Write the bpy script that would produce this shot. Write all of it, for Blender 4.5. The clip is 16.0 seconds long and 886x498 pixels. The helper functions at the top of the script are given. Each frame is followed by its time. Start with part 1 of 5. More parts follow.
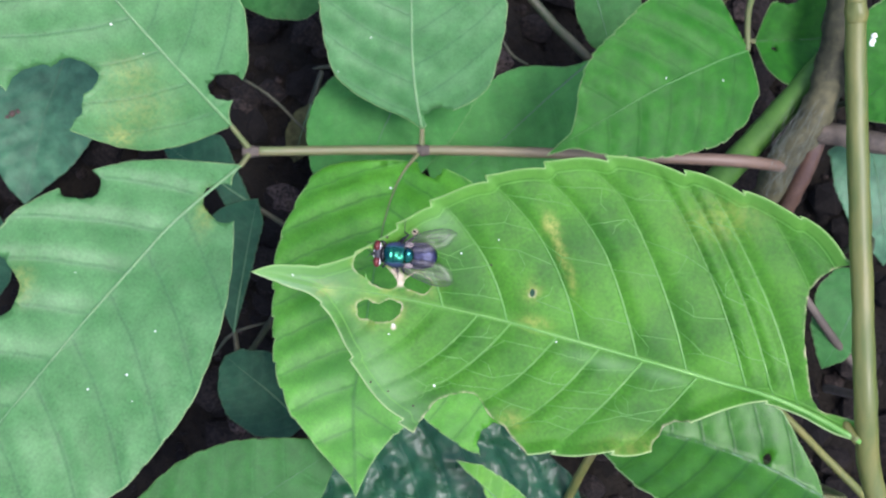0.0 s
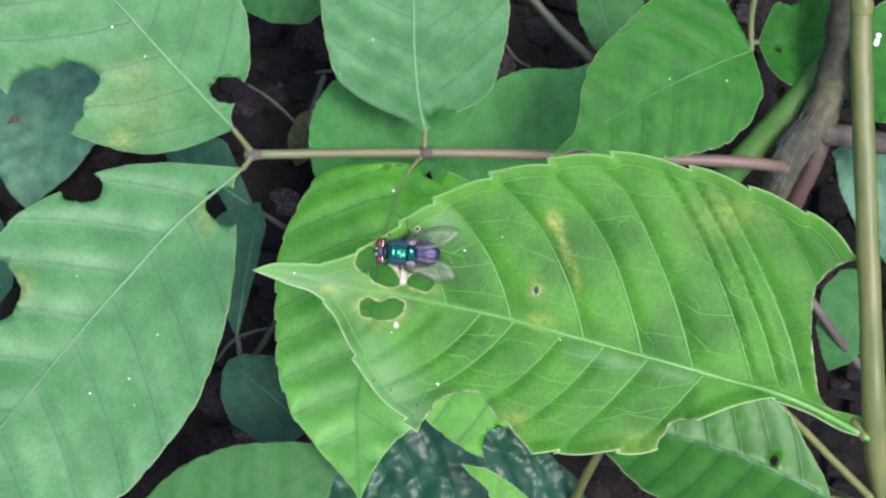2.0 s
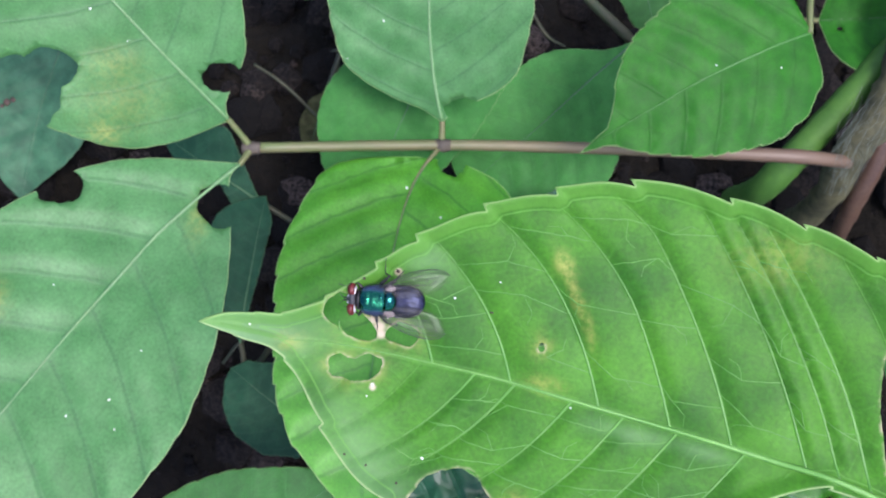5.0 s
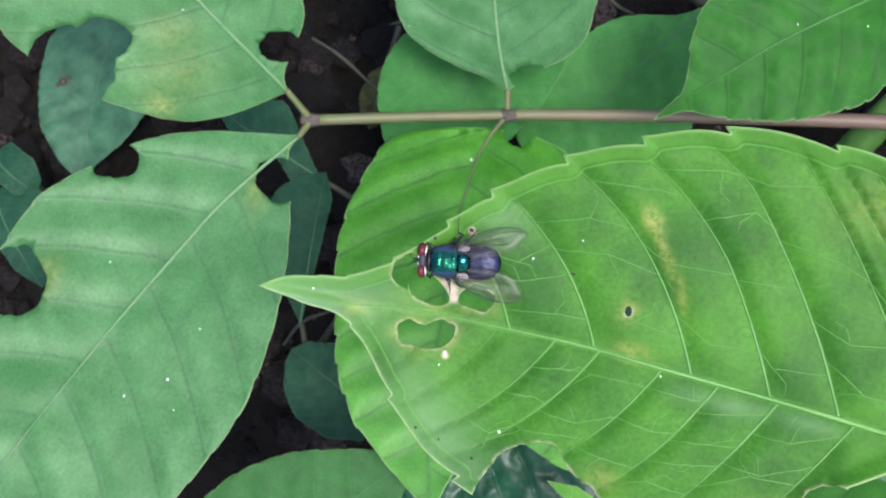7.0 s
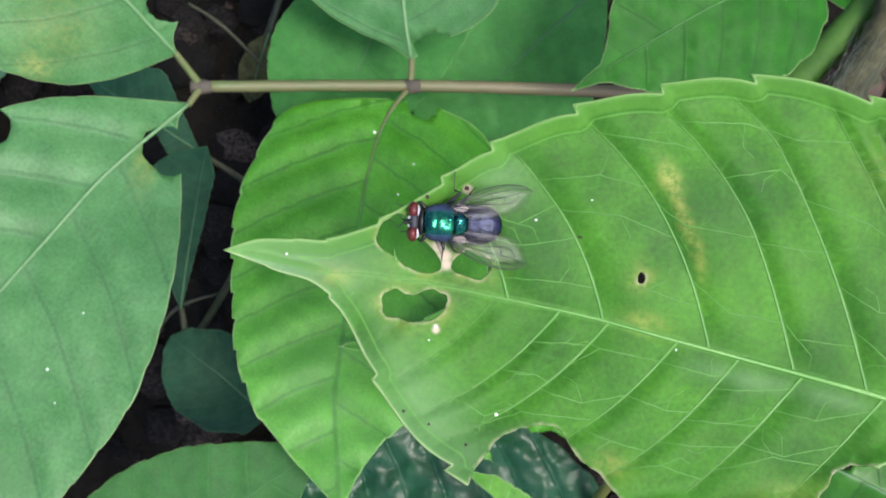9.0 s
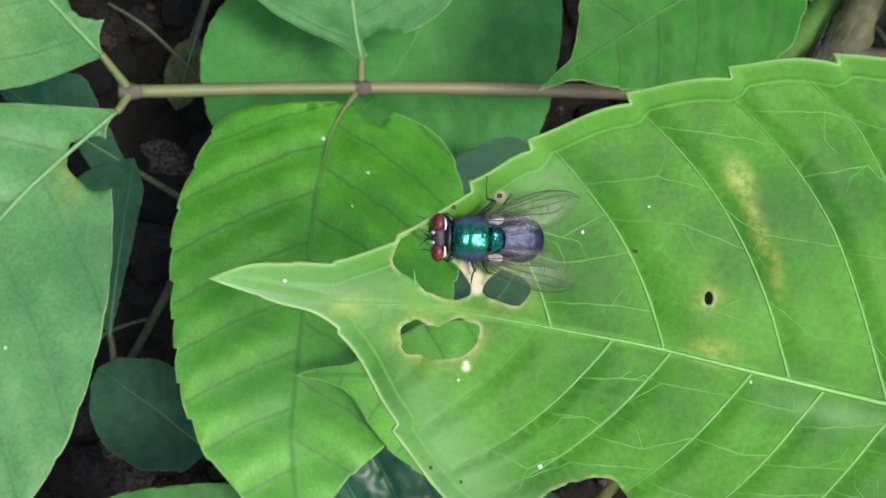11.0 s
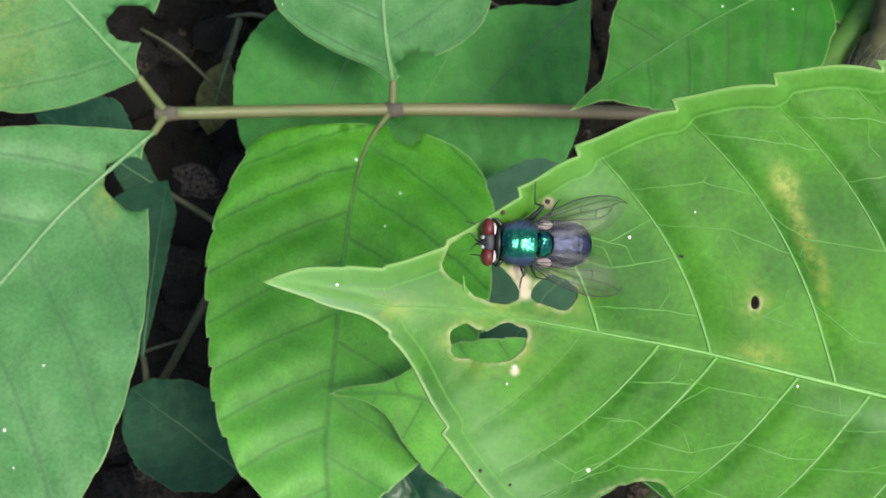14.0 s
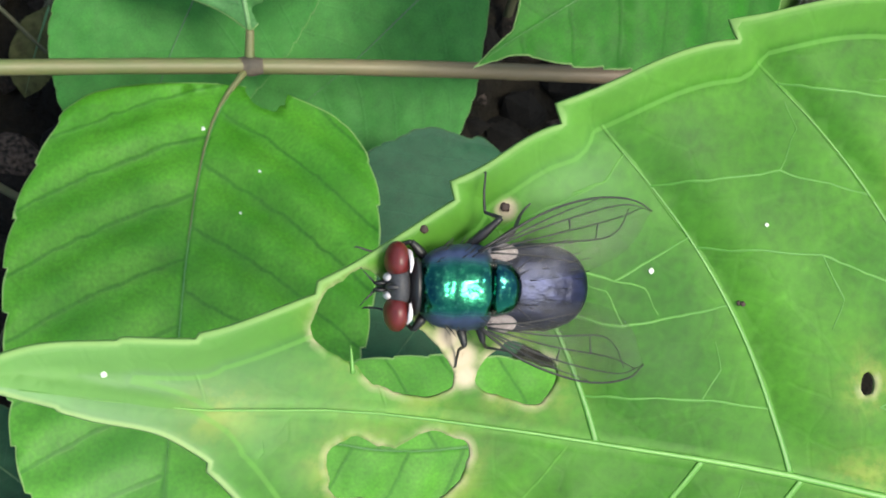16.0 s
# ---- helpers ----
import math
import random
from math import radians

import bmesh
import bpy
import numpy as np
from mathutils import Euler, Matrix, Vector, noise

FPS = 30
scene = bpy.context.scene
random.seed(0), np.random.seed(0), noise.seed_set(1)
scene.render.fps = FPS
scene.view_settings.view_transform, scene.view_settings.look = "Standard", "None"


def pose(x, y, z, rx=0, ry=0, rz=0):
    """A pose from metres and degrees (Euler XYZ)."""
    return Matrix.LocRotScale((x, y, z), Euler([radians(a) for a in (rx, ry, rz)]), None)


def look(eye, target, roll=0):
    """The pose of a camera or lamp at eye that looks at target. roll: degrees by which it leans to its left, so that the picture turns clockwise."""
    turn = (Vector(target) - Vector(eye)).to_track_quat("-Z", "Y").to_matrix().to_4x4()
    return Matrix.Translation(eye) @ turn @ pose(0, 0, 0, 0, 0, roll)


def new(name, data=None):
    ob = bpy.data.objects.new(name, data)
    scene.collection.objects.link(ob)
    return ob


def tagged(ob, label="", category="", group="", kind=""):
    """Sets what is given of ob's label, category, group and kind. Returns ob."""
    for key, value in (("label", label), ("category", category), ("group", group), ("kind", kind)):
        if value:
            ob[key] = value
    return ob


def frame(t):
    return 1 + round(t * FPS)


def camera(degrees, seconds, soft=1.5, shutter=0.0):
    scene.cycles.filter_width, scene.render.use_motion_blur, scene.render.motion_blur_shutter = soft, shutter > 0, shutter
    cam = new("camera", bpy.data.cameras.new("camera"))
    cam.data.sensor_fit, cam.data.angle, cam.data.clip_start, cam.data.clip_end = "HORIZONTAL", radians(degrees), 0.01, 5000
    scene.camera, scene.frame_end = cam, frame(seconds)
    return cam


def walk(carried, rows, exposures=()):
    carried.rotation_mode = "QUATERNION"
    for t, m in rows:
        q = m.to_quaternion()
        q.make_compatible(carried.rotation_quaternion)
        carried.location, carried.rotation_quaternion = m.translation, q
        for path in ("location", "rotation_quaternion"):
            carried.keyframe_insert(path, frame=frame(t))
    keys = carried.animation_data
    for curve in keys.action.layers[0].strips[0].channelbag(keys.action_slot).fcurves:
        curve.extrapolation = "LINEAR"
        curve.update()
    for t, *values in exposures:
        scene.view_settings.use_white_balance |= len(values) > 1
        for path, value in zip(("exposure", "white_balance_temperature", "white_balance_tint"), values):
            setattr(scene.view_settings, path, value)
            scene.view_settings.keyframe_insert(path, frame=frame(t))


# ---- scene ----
cam = camera(40.0, 16.0, soft=1.5)
walk(cam, [
    (0, pose(0.00044, 0.00236, 0.40126, 4.521, 0.035, 0.160)),
    (0.5, pose(-0.00318, 0.00061, 0.40179, 4.627, -0.105, 0.061)),
    (1, pose(-0.00289, -0.00020, 0.40343, 4.945, -0.337, 0.049)),
    (1.5, pose(0.00000, -0.00000, 0.40000, 5.000, -0.000, 0.000)),
    (2, pose(0.00055, 0.00071, 0.39964, 4.961, 0.227, -0.083)),
    (2.5, pose(0.00147, 0.00149, 0.40035, 4.954, 0.463, -0.192)),
    (3, pose(0.00222, 0.00135, 0.39885, 4.862, 1.048, -0.286)),
    (3.2, pose(0.00283, 0.00363, 0.39507, 4.662, 1.073, -0.242)),
    (5.3, pose(0.00856, 0.01418, 0.36223, 2.888, 3.050, 0.459)),
    (5.5, pose(0.00678, 0.01114, 0.35852, 2.780, 3.358, 0.286)),
    (6, pose(0.00469, 0.01060, 0.35788, 2.710, 4.014, 0.200)),
    (6.5, pose(0.00478, 0.00946, 0.35681, 2.658, 4.619, 0.128)),
    (7, pose(0.00557, 0.01095, 0.35773, 2.591, 5.299, 0.068)),
    (7.5, pose(0.00443, 0.01101, 0.35759, 2.766, 4.683, 1.151)),
    (8, pose(0.00539, 0.01019, 0.35323, 2.776, 2.759, 1.406)),
    (8.5, pose(-0.00365, 0.01018, 0.34879, 2.448, -0.533, 0.706)),
    (8.7, pose(-0.00797, 0.00829, 0.34643, 2.252, -1.567, 0.280)),
    (10.8, pose(-0.02118, 0.01018, 0.32015, 2.749, -7.448, -1.892)),
    (11, pose(-0.02183, 0.01032, 0.32009, 2.892, -7.236, -1.947)),
    (11.5, pose(-0.02400, 0.01106, 0.32031, 2.767, -6.812, -1.994)),
    (12, pose(-0.02718, 0.00768, 0.32021, 3.044, -6.855, -1.764)),
    (12.5, pose(-0.02522, 0.00712, 0.32112, 3.627, -7.170, -1.741)),
    (13, pose(-0.02327, 0.00720, 0.32380, 4.026, -7.120, -1.803)),
    (13.5, pose(-0.02389, 0.00803, 0.32214, 4.169, -6.680, -1.971)),
    (14, pose(-0.02456, 0.00818, 0.32106, 4.339, -6.329, -1.991)),
    (14.5, pose(-0.02228, 0.00916, 0.32040, 4.479, -6.336, -2.179)),
    (15, pose(-0.01981, 0.01160, 0.29080, 3.302, -8.801, -2.469)),
    (15.5, pose(-0.01814, 0.01354, 0.27611, 2.678, -11.527, -2.515)),
    (16, pose(-0.01888, 0.01515, 0.27384, 3.028, -12.258, -2.757)),
], exposures=[(0.0, 1.22, 6050, 21.0), (3.2, 1.22, 6050, 21.0), (7.0, 1.08, 6200, 15.0), (9.0, 1.03, 6500, 10.0), (11.0, 1.05, 6900, 3.0), (12.5, 1.22, 6950, 4.0), (14.0, 1.05, 7050, 1.0), (16.0, 1.21, 7150, 1.0)])

# ---- light ----
world = bpy.data.worlds.new("sky")
scene.world = world
world.use_nodes = True
sky = world.node_tree.nodes.new("ShaderNodeTexSky")
sky.sky_type, sky.sun_disc = "NISHITA", False
sky.sun_elevation, sky.sun_rotation = radians(72), radians(108)
sky.air_density, sky.dust_density, sky.ozone_density = 1.0, 3.0, 1.0
world.node_tree.nodes["Background"].inputs["Strength"].default_value = 0.15
world.node_tree.links.new(sky.outputs[0], world.node_tree.nodes["Background"].inputs["Color"])
sun = new("sun", bpy.data.lights.new("sun", "SUN"))
sun.data.energy, sun.data.angle, sun.data.color = 1.5, radians(16), (1.0, 0.98, 0.94)
sun.matrix_world = look((0.6, -0.2, 2.0), (0, 0, 0))
cam.data.dof.use_dof, cam.data.dof.focus_distance, cam.data.dof.aperture_fstop = True, 0.077, 250.0

# ---- plan: millimetres to the right, up the slope of view, and towards the eye, from a point 0.40 m over the soil ----
TILT = radians(5)
RIGHT, UP, NEAR = Vector((1, 0, 0)), Vector((0, math.cos(TILT), math.sin(TILT))), Vector((0, -math.sin(TILT), math.cos(TILT)))
ORIGIN = Vector((0, 0, 0.40))


def at(x, y, z):
    return ORIGIN + 0.001 * (x * RIGHT + y * UP + z * NEAR)


# ---- materials ----
def shader(name, rough=0.5, metal=0.0, spec=0.5):
    mat = bpy.data.materials.new(name)
    mat.use_nodes = True
    bsdf = mat.node_tree.nodes["Principled BSDF"]
    bsdf.inputs["Roughness"].default_value = rough
    bsdf.inputs["Metallic"].default_value = metal
    bsdf.inputs["Specular IOR Level"].default_value = spec
    return mat, mat.node_tree, bsdf


def nd(tree, kind, **values):
    n = tree.nodes.new(kind)
    for key, value in values.items():
        n.inputs[key.replace("_", " ")].default_value = value
    return n


def calc(tree, op, a, b=None, c=None, clamp=False):
    n = tree.nodes.new("ShaderNodeMath")
    n.operation, n.use_clamp = op, clamp
    for k, v in enumerate((a, b, c)):
        if v is None:
            continue
        if isinstance(v, (int, float)):
            n.inputs[k].default_value = v
        else:
            tree.links.new(v, n.inputs[k])
    return n.outputs[0]


def blend(tree, fac, a, b):
    n = tree.nodes.new("ShaderNodeMix")
    n.data_type = "RGBA"
    for socket, v in ((n.inputs[0], fac), (n.inputs[6], a), (n.inputs[7], b)):
        if isinstance(v, (int, float)):
            socket.default_value = v
        elif isinstance(v, tuple):
            socket.default_value = (*v, 1)
        else:
            tree.links.new(v, socket)
    return n.outputs[2]


def step(tree, x, lo, hi):
    n = tree.nodes.new("ShaderNodeMapRange")
    n.interpolation_type = "SMOOTHSTEP"
    n.inputs[1].default_value, n.inputs[2].default_value = lo, hi
    tree.links.new(x, n.inputs[0])
    return n.outputs[0]


def noise_tex(tree, coord, scale, detail=3.0, rough=0.55):
    n = nd(tree, "ShaderNodeTexNoise", Scale=scale, Detail=detail, Roughness=rough)
    tree.links.new(coord, n.inputs["Vector"])
    return n.outputs["Fac"]


def bump(tree, height, strength, distance, bsdf):
    n = nd(tree, "ShaderNodeBump", Strength=strength, Distance=distance)
    tree.links.new(height, n.inputs["Height"])
    tree.links.new(n.outputs[0], bsdf.inputs["Normal"])


def leaf_mat(name, dark, light, vein, rough=0.42, strength=0.6, net=0.25, clear=0.25, spec=0.5, width=0.05, mesh=55.0, hem=0.0, bumps=0.35, rim=0.5):
    """A leaf's skin: patches of two greens, side veins every 1/count of its length, a net of veinlets, a pale rim and scars."""
    mat, tree, bsdf = shader(name, rough, 0.0, spec)
    link = tree.links.new
    uv = tree.nodes.new("ShaderNodeUVMap")
    uv.uv_map = "leaf"
    sep = tree.nodes.new("ShaderNodeSeparateXYZ")
    link(uv.outputs[0], sep.inputs[0])
    u, v = sep.outputs[0], sep.outputs[1]
    va = calc(tree, "ABSOLUTE", v)
    wob = calc(tree, "SUBTRACT", noise_tex(tree, uv.outputs[0], 9.0, 2.0), 0.5)
    rows = [tree.nodes.new("ShaderNodeAttribute") for _ in range(3)]
    for node, key in zip(rows, ("vein_a", "vein_b", "edge")):
        node.attribute_name = key
    below = calc(tree, "LESS_THAN", v, 0.0)
    w = calc(tree, "ADD", calc(tree, "MULTIPLY", rows[0].outputs["Fac"], calc(tree, "SUBTRACT", 1.0, below)), calc(tree, "MULTIPLY", rows[1].outputs["Fac"], below))
    w = calc(tree, "ADD", w, calc(tree, "MULTIPLY", wob, 0.10))
    margin = rows[2].outputs["Fac"]
    dist = calc(tree, "ABSOLUTE", calc(tree, "SUBTRACT", calc(tree, "FRACT", calc(tree, "ADD", w, 0.5)), 0.5))
    line = calc(tree, "SUBTRACT", 1.0, step(tree, dist, 0.25 * width, width))
    if hem:
        line = calc(tree, "MULTIPLY", line, step(tree, margin, 1.5, 1.9))
    trough = calc(tree, "SUBTRACT", 1.0, step(tree, dist, 0.02, 0.32))
    rib = calc(tree, "SUBTRACT", 1.0, step(tree, va, 0.002, 0.007))
    cells = nd(tree, "ShaderNodeTexVoronoi", Scale=mesh)
    cells.feature = "DISTANCE_TO_EDGE"
    warp = tree.nodes.new("ShaderNodeVectorMath")
    warp.operation = "ADD"
    wnoise = nd(tree, "ShaderNodeTexNoise", Scale=30.0, Detail=2.0)
    link(uv.outputs[0], wnoise.inputs["Vector"])
    small = tree.nodes.new("ShaderNodeVectorMath")
    small.operation = "SCALE"
    small.inputs["Scale"].default_value = 0.008
    link(wnoise.outputs["Color"], small.inputs[0])
    link(uv.outputs[0], warp.inputs[0])
    link(small.outputs[0], warp.inputs[1])
    link(warp.outputs[0], cells.inputs["Vector"])
    netline = calc(tree, "MULTIPLY", calc(tree, "SUBTRACT", 1.0, step(tree, cells.outputs["Distance"], 0.006, 0.024)), step(tree, noise_tex(tree, uv.outputs[0], 11.0, 2.0), 0.42, 0.60))
    fine = nd(tree, "ShaderNodeTexVoronoi", Scale=mesh * 4.0)
    fine.feature = "DISTANCE_TO_EDGE"
    link(warp.outputs[0], fine.inputs["Vector"])
    fineline = calc(tree, "SUBTRACT", 1.0, step(tree, fine.outputs["Distance"], 0.01, 0.08))
    patch = step(tree, noise_tex(tree, uv.outputs[0], 7.0, 4.0), 0.32, 0.68)
    grain = noise_tex(tree, uv.outputs[0], 160.0, 3.0)
    col = blend(tree, patch, dark, light)
    # Broad band along each vein; dark vein colours paint the quilting's crease shade.
    col = blend(tree, calc(tree, "MULTIPLY", trough, 0.30 * strength), col, vein)
    col = blend(tree, calc(tree, "MULTIPLY", netline, net), col, vein)
    col = blend(tree, calc(tree, "MULTIPLY", fineline, 0.25 * net), col, vein)
    col = blend(tree, calc(tree, "MULTIPLY", calc(tree, "MAXIMUM", line, rib), strength), col, vein)
    tone = nd(tree, "ShaderNodeHueSaturation")
    blotch = noise_tex(tree, uv.outputs[0], 26.0, 5.0, 0.65)
    link(calc(tree, "ADD", 0.24, calc(tree, "ADD", calc(tree, "MULTIPLY", grain, 0.86), calc(tree, "MULTIPLY", blotch, 0.66))), tone.inputs["Value"])
    link(col, tone.inputs["Color"])
    col = tone.outputs[0]
    # The first tint is waxy pallor and painted sheen; the others are damage.
    for attr, tint, amount in (("bloom_sheen", (0.21, 0.36, 0.17), 0.9), ("scar", (0.40, 0.41, 0.10), 0.8), ("burn", (0.50, 0.45, 0.28), 0.85), ("burn2", (0.62, 0.50, 0.38), 0.9)):
        a = tree.nodes.new("ShaderNodeAttribute")
        a.attribute_name = attr
        much = a.outputs["Fac"]
        if attr == "scar":
            much = calc(tree, "MULTIPLY", much, calc(tree, "ADD", 0.35, calc(tree, "MULTIPLY", step(tree, noise_tex(tree, uv.outputs[0], 70.0, 4.0, 0.65), 0.36, 0.60), 0.9)))
        col = blend(tree, calc(tree, "MULTIPLY", much, amount, clamp=True), col, tint)
    pale = calc(tree, "SUBTRACT", 1.0, step(tree, calc(tree, "ADD", margin, calc(tree, "MULTIPLY", wob, 0.2)), 0.08, 0.26))
    col = blend(tree, calc(tree, "MULTIPLY", pale, rim), col, (0.38, 0.52, 0.22))
    if hem:
        band = calc(tree, "MULTIPLY", calc(tree, "SUBTRACT", 1.0, step(tree, margin, 1.2, 1.7)), calc(tree, "LESS_THAN", v, 0.0))
        col = blend(tree, calc(tree, "MULTIPLY", band, 0.5), col, (0.12, 0.31, 0.045))
        upper = calc(tree, "MULTIPLY", calc(tree, "LESS_THAN", v, 0.0), calc(tree, "SUBTRACT", 1.0, step(tree, calc(tree, "ABSOLUTE", calc(tree, "SUBTRACT", margin, 1.75)), 0.05, 0.16)))
        lower = calc(tree, "MULTIPLY", calc(tree, "MULTIPLY", calc(tree, "GREATER_THAN", v, 0.0), step(tree, u, 0.66, 0.70)), calc(tree, "SUBTRACT", 1.0, step(tree, calc(tree, "ABSOLUTE", calc(tree, "SUBTRACT", margin, 1.35)), 0.05, 0.15)))
        seam = calc(tree, "MAXIMUM", upper, lower)
        col = blend(tree, calc(tree, "MULTIPLY", seam, hem), col, vein)
    link(col, bsdf.inputs["Base Color"])
    link(calc(tree, "ADD", rough - 0.1, calc(tree, "MULTIPLY", noise_tex(tree, uv.outputs[0], 22.0), 0.2)), bsdf.inputs["Roughness"])
    relief = calc(tree, "ADD", calc(tree, "MULTIPLY", netline, 0.12), calc(tree, "MULTIPLY", grain, 0.25))
    relief = calc(tree, "ADD", relief, calc(tree, "MULTIPLY", fineline, -0.12))
    relief = calc(tree, "ADD", relief, calc(tree, "MULTIPLY", calc(tree, "MAXIMUM", line, rib), 0.8))
    bump(tree, relief, bumps, 0.0002, bsdf)
    thin = nd(tree, "ShaderNodeBsdfTranslucent")
    bright = nd(tree, "ShaderNodeHueSaturation", Saturation=1.15, Value=1.3)
    link(col, bright.inputs["Color"])
    link(bright.outputs[0], thin.inputs["Color"])
    mix = nd(tree, "ShaderNodeMixShader")
    mix.inputs[0].default_value = clear
    link(bsdf.outputs[0], mix.inputs[1])
    link(thin.outputs[0], mix.inputs[2])
    link(mix.outputs[0], tree.nodes["Material Output"].inputs["Surface"])
    return mat


def plain_mat(name, a, b, scale, rough=0.5, metal=0.0, spec=0.5, relief=0.3, depth=0.0005, stretch=(1, 1, 1)):
    """Two colours mixed by noise at two scales, with relief."""
    mat, tree, bsdf = shader(name, rough, metal, spec)
    co = tree.nodes.new("ShaderNodeTexCoord")
    mp = tree.nodes.new("ShaderNodeMapping")
    mp.inputs["Scale"].default_value = stretch
    tree.links.new(co.outputs["Object"], mp.inputs[0])
    big, fine = noise_tex(tree, mp.outputs[0], scale, 4.0), noise_tex(tree, mp.outputs[0], scale * 7, 3.0)
    f = calc(tree, "ADD", calc(tree, "MULTIPLY", big, 0.65), calc(tree, "MULTIPLY", fine, 0.35))
    tree.links.new(blend(tree, step(tree, f, 0.35, 0.65), a, b), bsdf.inputs["Base Color"])
    bump(tree, f, relief, depth, bsdf)
    return mat


HERO = leaf_mat("young_leaf", (0.017, 0.110, 0.002), (0.055, 0.212, 0.009), (0.15, 0.37, 0.07), 0.58, 0.30, 0.08, 0.22, width=0.014, mesh=12.0, hem=0.45, bumps=0.40, spec=0.31, rim=0.68)
LIME = leaf_mat("lime_leaf", (0.060, 0.250, 0.006), (0.100, 0.32, 0.012), (0.20, 0.42, 0.10), 0.5, 0.4, 0.15, 0.30)
GREEN = leaf_mat("green_leaf", (0.050, 0.232, 0.012), (0.090, 0.320, 0.024), (0.024, 0.135, 0.008), 0.50, 0.62, 0.14, spec=0.34, width=0.045)
FRESH = leaf_mat("fresh_leaf", (0.010, 0.110, 0.003), (0.020, 0.152, 0.006), (0.008, 0.082, 0.003), 0.50, 0.34, 0.14, spec=0.24, width=0.05)
# The pale bluish base colour carries the leaflets' sky sheen.
PALE = leaf_mat("sheen_tinted_leaf", (0.050, 0.180, 0.045), (0.092, 0.250, 0.080), (0.034, 0.125, 0.038), 0.50, 0.40, 0.16, spec=0.45, width=0.05, rim=0.65)
# MID for shaded leaves; DEEP repeats its greens darkened, deep shade put into the colour.
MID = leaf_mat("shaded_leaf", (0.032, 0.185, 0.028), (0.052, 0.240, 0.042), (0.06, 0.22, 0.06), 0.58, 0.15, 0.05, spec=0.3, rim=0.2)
DEEP = leaf_mat("shade_darkened_leaf", (0.018, 0.110, 0.016), (0.030, 0.145, 0.026), (0.04, 0.16, 0.04), 0.58, 0.15, 0.05, spec=0.3, rim=0.2)
TEAL = leaf_mat("teal_leaf", (0.018, 0.100, 0.040), (0.058, 0.190, 0.085), (0.045, 0.14, 0.07), 0.45, 0.3, 0.14, spec=0.5, rim=0.12)
SUNNY = leaf_mat("sunny_leaf", (0.022, 0.130, 0.004), (0.038, 0.175, 0.007), (0.009, 0.070, 0.003), 0.42, 0.45, 0.14, spec=0.55, width=0.06)
# Dark green with shade put in, for the leaves low under the others.
DARK = leaf_mat("dark_shade_leaf", (0.008, 0.058, 0.026), (0.016, 0.085, 0.038), (0.030, 0.10, 0.055), 0.6, 0.3, 0.12, spec=0.3, rim=0.1)
DEAD = leaf_mat("withered_skin", (0.030, 0.034, 0.012), (0.070, 0.078, 0.028), (0.10, 0.09, 0.04), 0.7, 0.3, 0.2, spec=0.2, rim=0.0)
GLOSS = leaf_mat("glossy_leaf", (0.004, 0.046, 0.018), (0.010, 0.070, 0.026), (0.02, 0.09, 0.04), 0.30, 0.3, 0.3, clear=0.05, spec=0.38, bumps=0.7, rim=0.05)
STEM = plain_mat("green_stem", (0.075, 0.105, 0.020), (0.165, 0.155, 0.040), 110, 0.5, stretch=(1, 0.2, 0.6))
TWIG = plain_mat("red_green_twig", (0.088, 0.130, 0.034), (0.165, 0.140, 0.066), 45, 0.5, stretch=(0.3, 1, 1))
ramp = TWIG.node_tree
bark = ramp.nodes["Principled BSDF"].inputs["Base Color"]
sep_twig = ramp.nodes.new("ShaderNodeSeparateXYZ")
ramp.links.new(next(n for n in ramp.nodes if n.type == "TEX_COORD").outputs["Object"], sep_twig.inputs[0])
ramp.links.new(blend(ramp, step(ramp, sep_twig.outputs[0], 0.03, 0.13), bark.links[0].from_socket, (0.13, 0.085, 0.055)), bark)
RED = plain_mat("reddish_stalk", (0.06, 0.032, 0.022), (0.10, 0.060, 0.038), 120, 0.5)
GREY = plain_mat("olive_bark", (0.022, 0.024, 0.009), (0.098, 0.092, 0.042), 65, 0.8, relief=0.6, depth=0.001)
RIB = plain_mat("leaf_rib", (0.085, 0.25, 0.035), (0.13, 0.31, 0.06), 120, 0.45)
VEIN = plain_mat("fine_rib", (0.052, 0.196, 0.018), (0.084, 0.248, 0.033), 120, 0.45)
VEINLET = plain_mat("cross_vein", (0.050, 0.190, 0.017), (0.076, 0.232, 0.029), 120, 0.5)
GREENRIB = plain_mat("green_rib", (0.05, 0.18, 0.03), (0.07, 0.21, 0.05), 120, 0.45)
PALERIB = plain_mat("pale_rib", (0.12, 0.25, 0.09), (0.17, 0.30, 0.13), 120, 0.45)
BROWN = plain_mat("brown_dot", (0.020, 0.010, 0.008), (0.045, 0.022, 0.016), 500, 0.7)
DARKRIB = plain_mat("sunken_rib", (0.016, 0.085, 0.010), (0.026, 0.11, 0.014), 120, 0.5)
DULL = plain_mat("dull_rib", (0.04, 0.13, 0.05), (0.06, 0.16, 0.06), 120, 0.45)
LIMESTALK = plain_mat("lime_stalk", (0.030, 0.105, 0.008), (0.060, 0.16, 0.016), 60, 0.7, stretch=(1, 1, 0.4))
PINK = plain_mat("pinkish_twig", (0.052, 0.042, 0.030), (0.115, 0.092, 0.066), 90, 0.7)
WEB = plain_mat("dusty_thread", (0.10, 0.12, 0.10), (0.18, 0.21, 0.18), 300, 0.7)
WHITE = plain_mat("white_speck", (0.55, 0.62, 0.50), (0.70, 0.75, 0.66), 300, 0.6)
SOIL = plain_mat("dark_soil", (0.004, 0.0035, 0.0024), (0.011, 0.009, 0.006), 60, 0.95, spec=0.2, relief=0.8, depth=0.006)
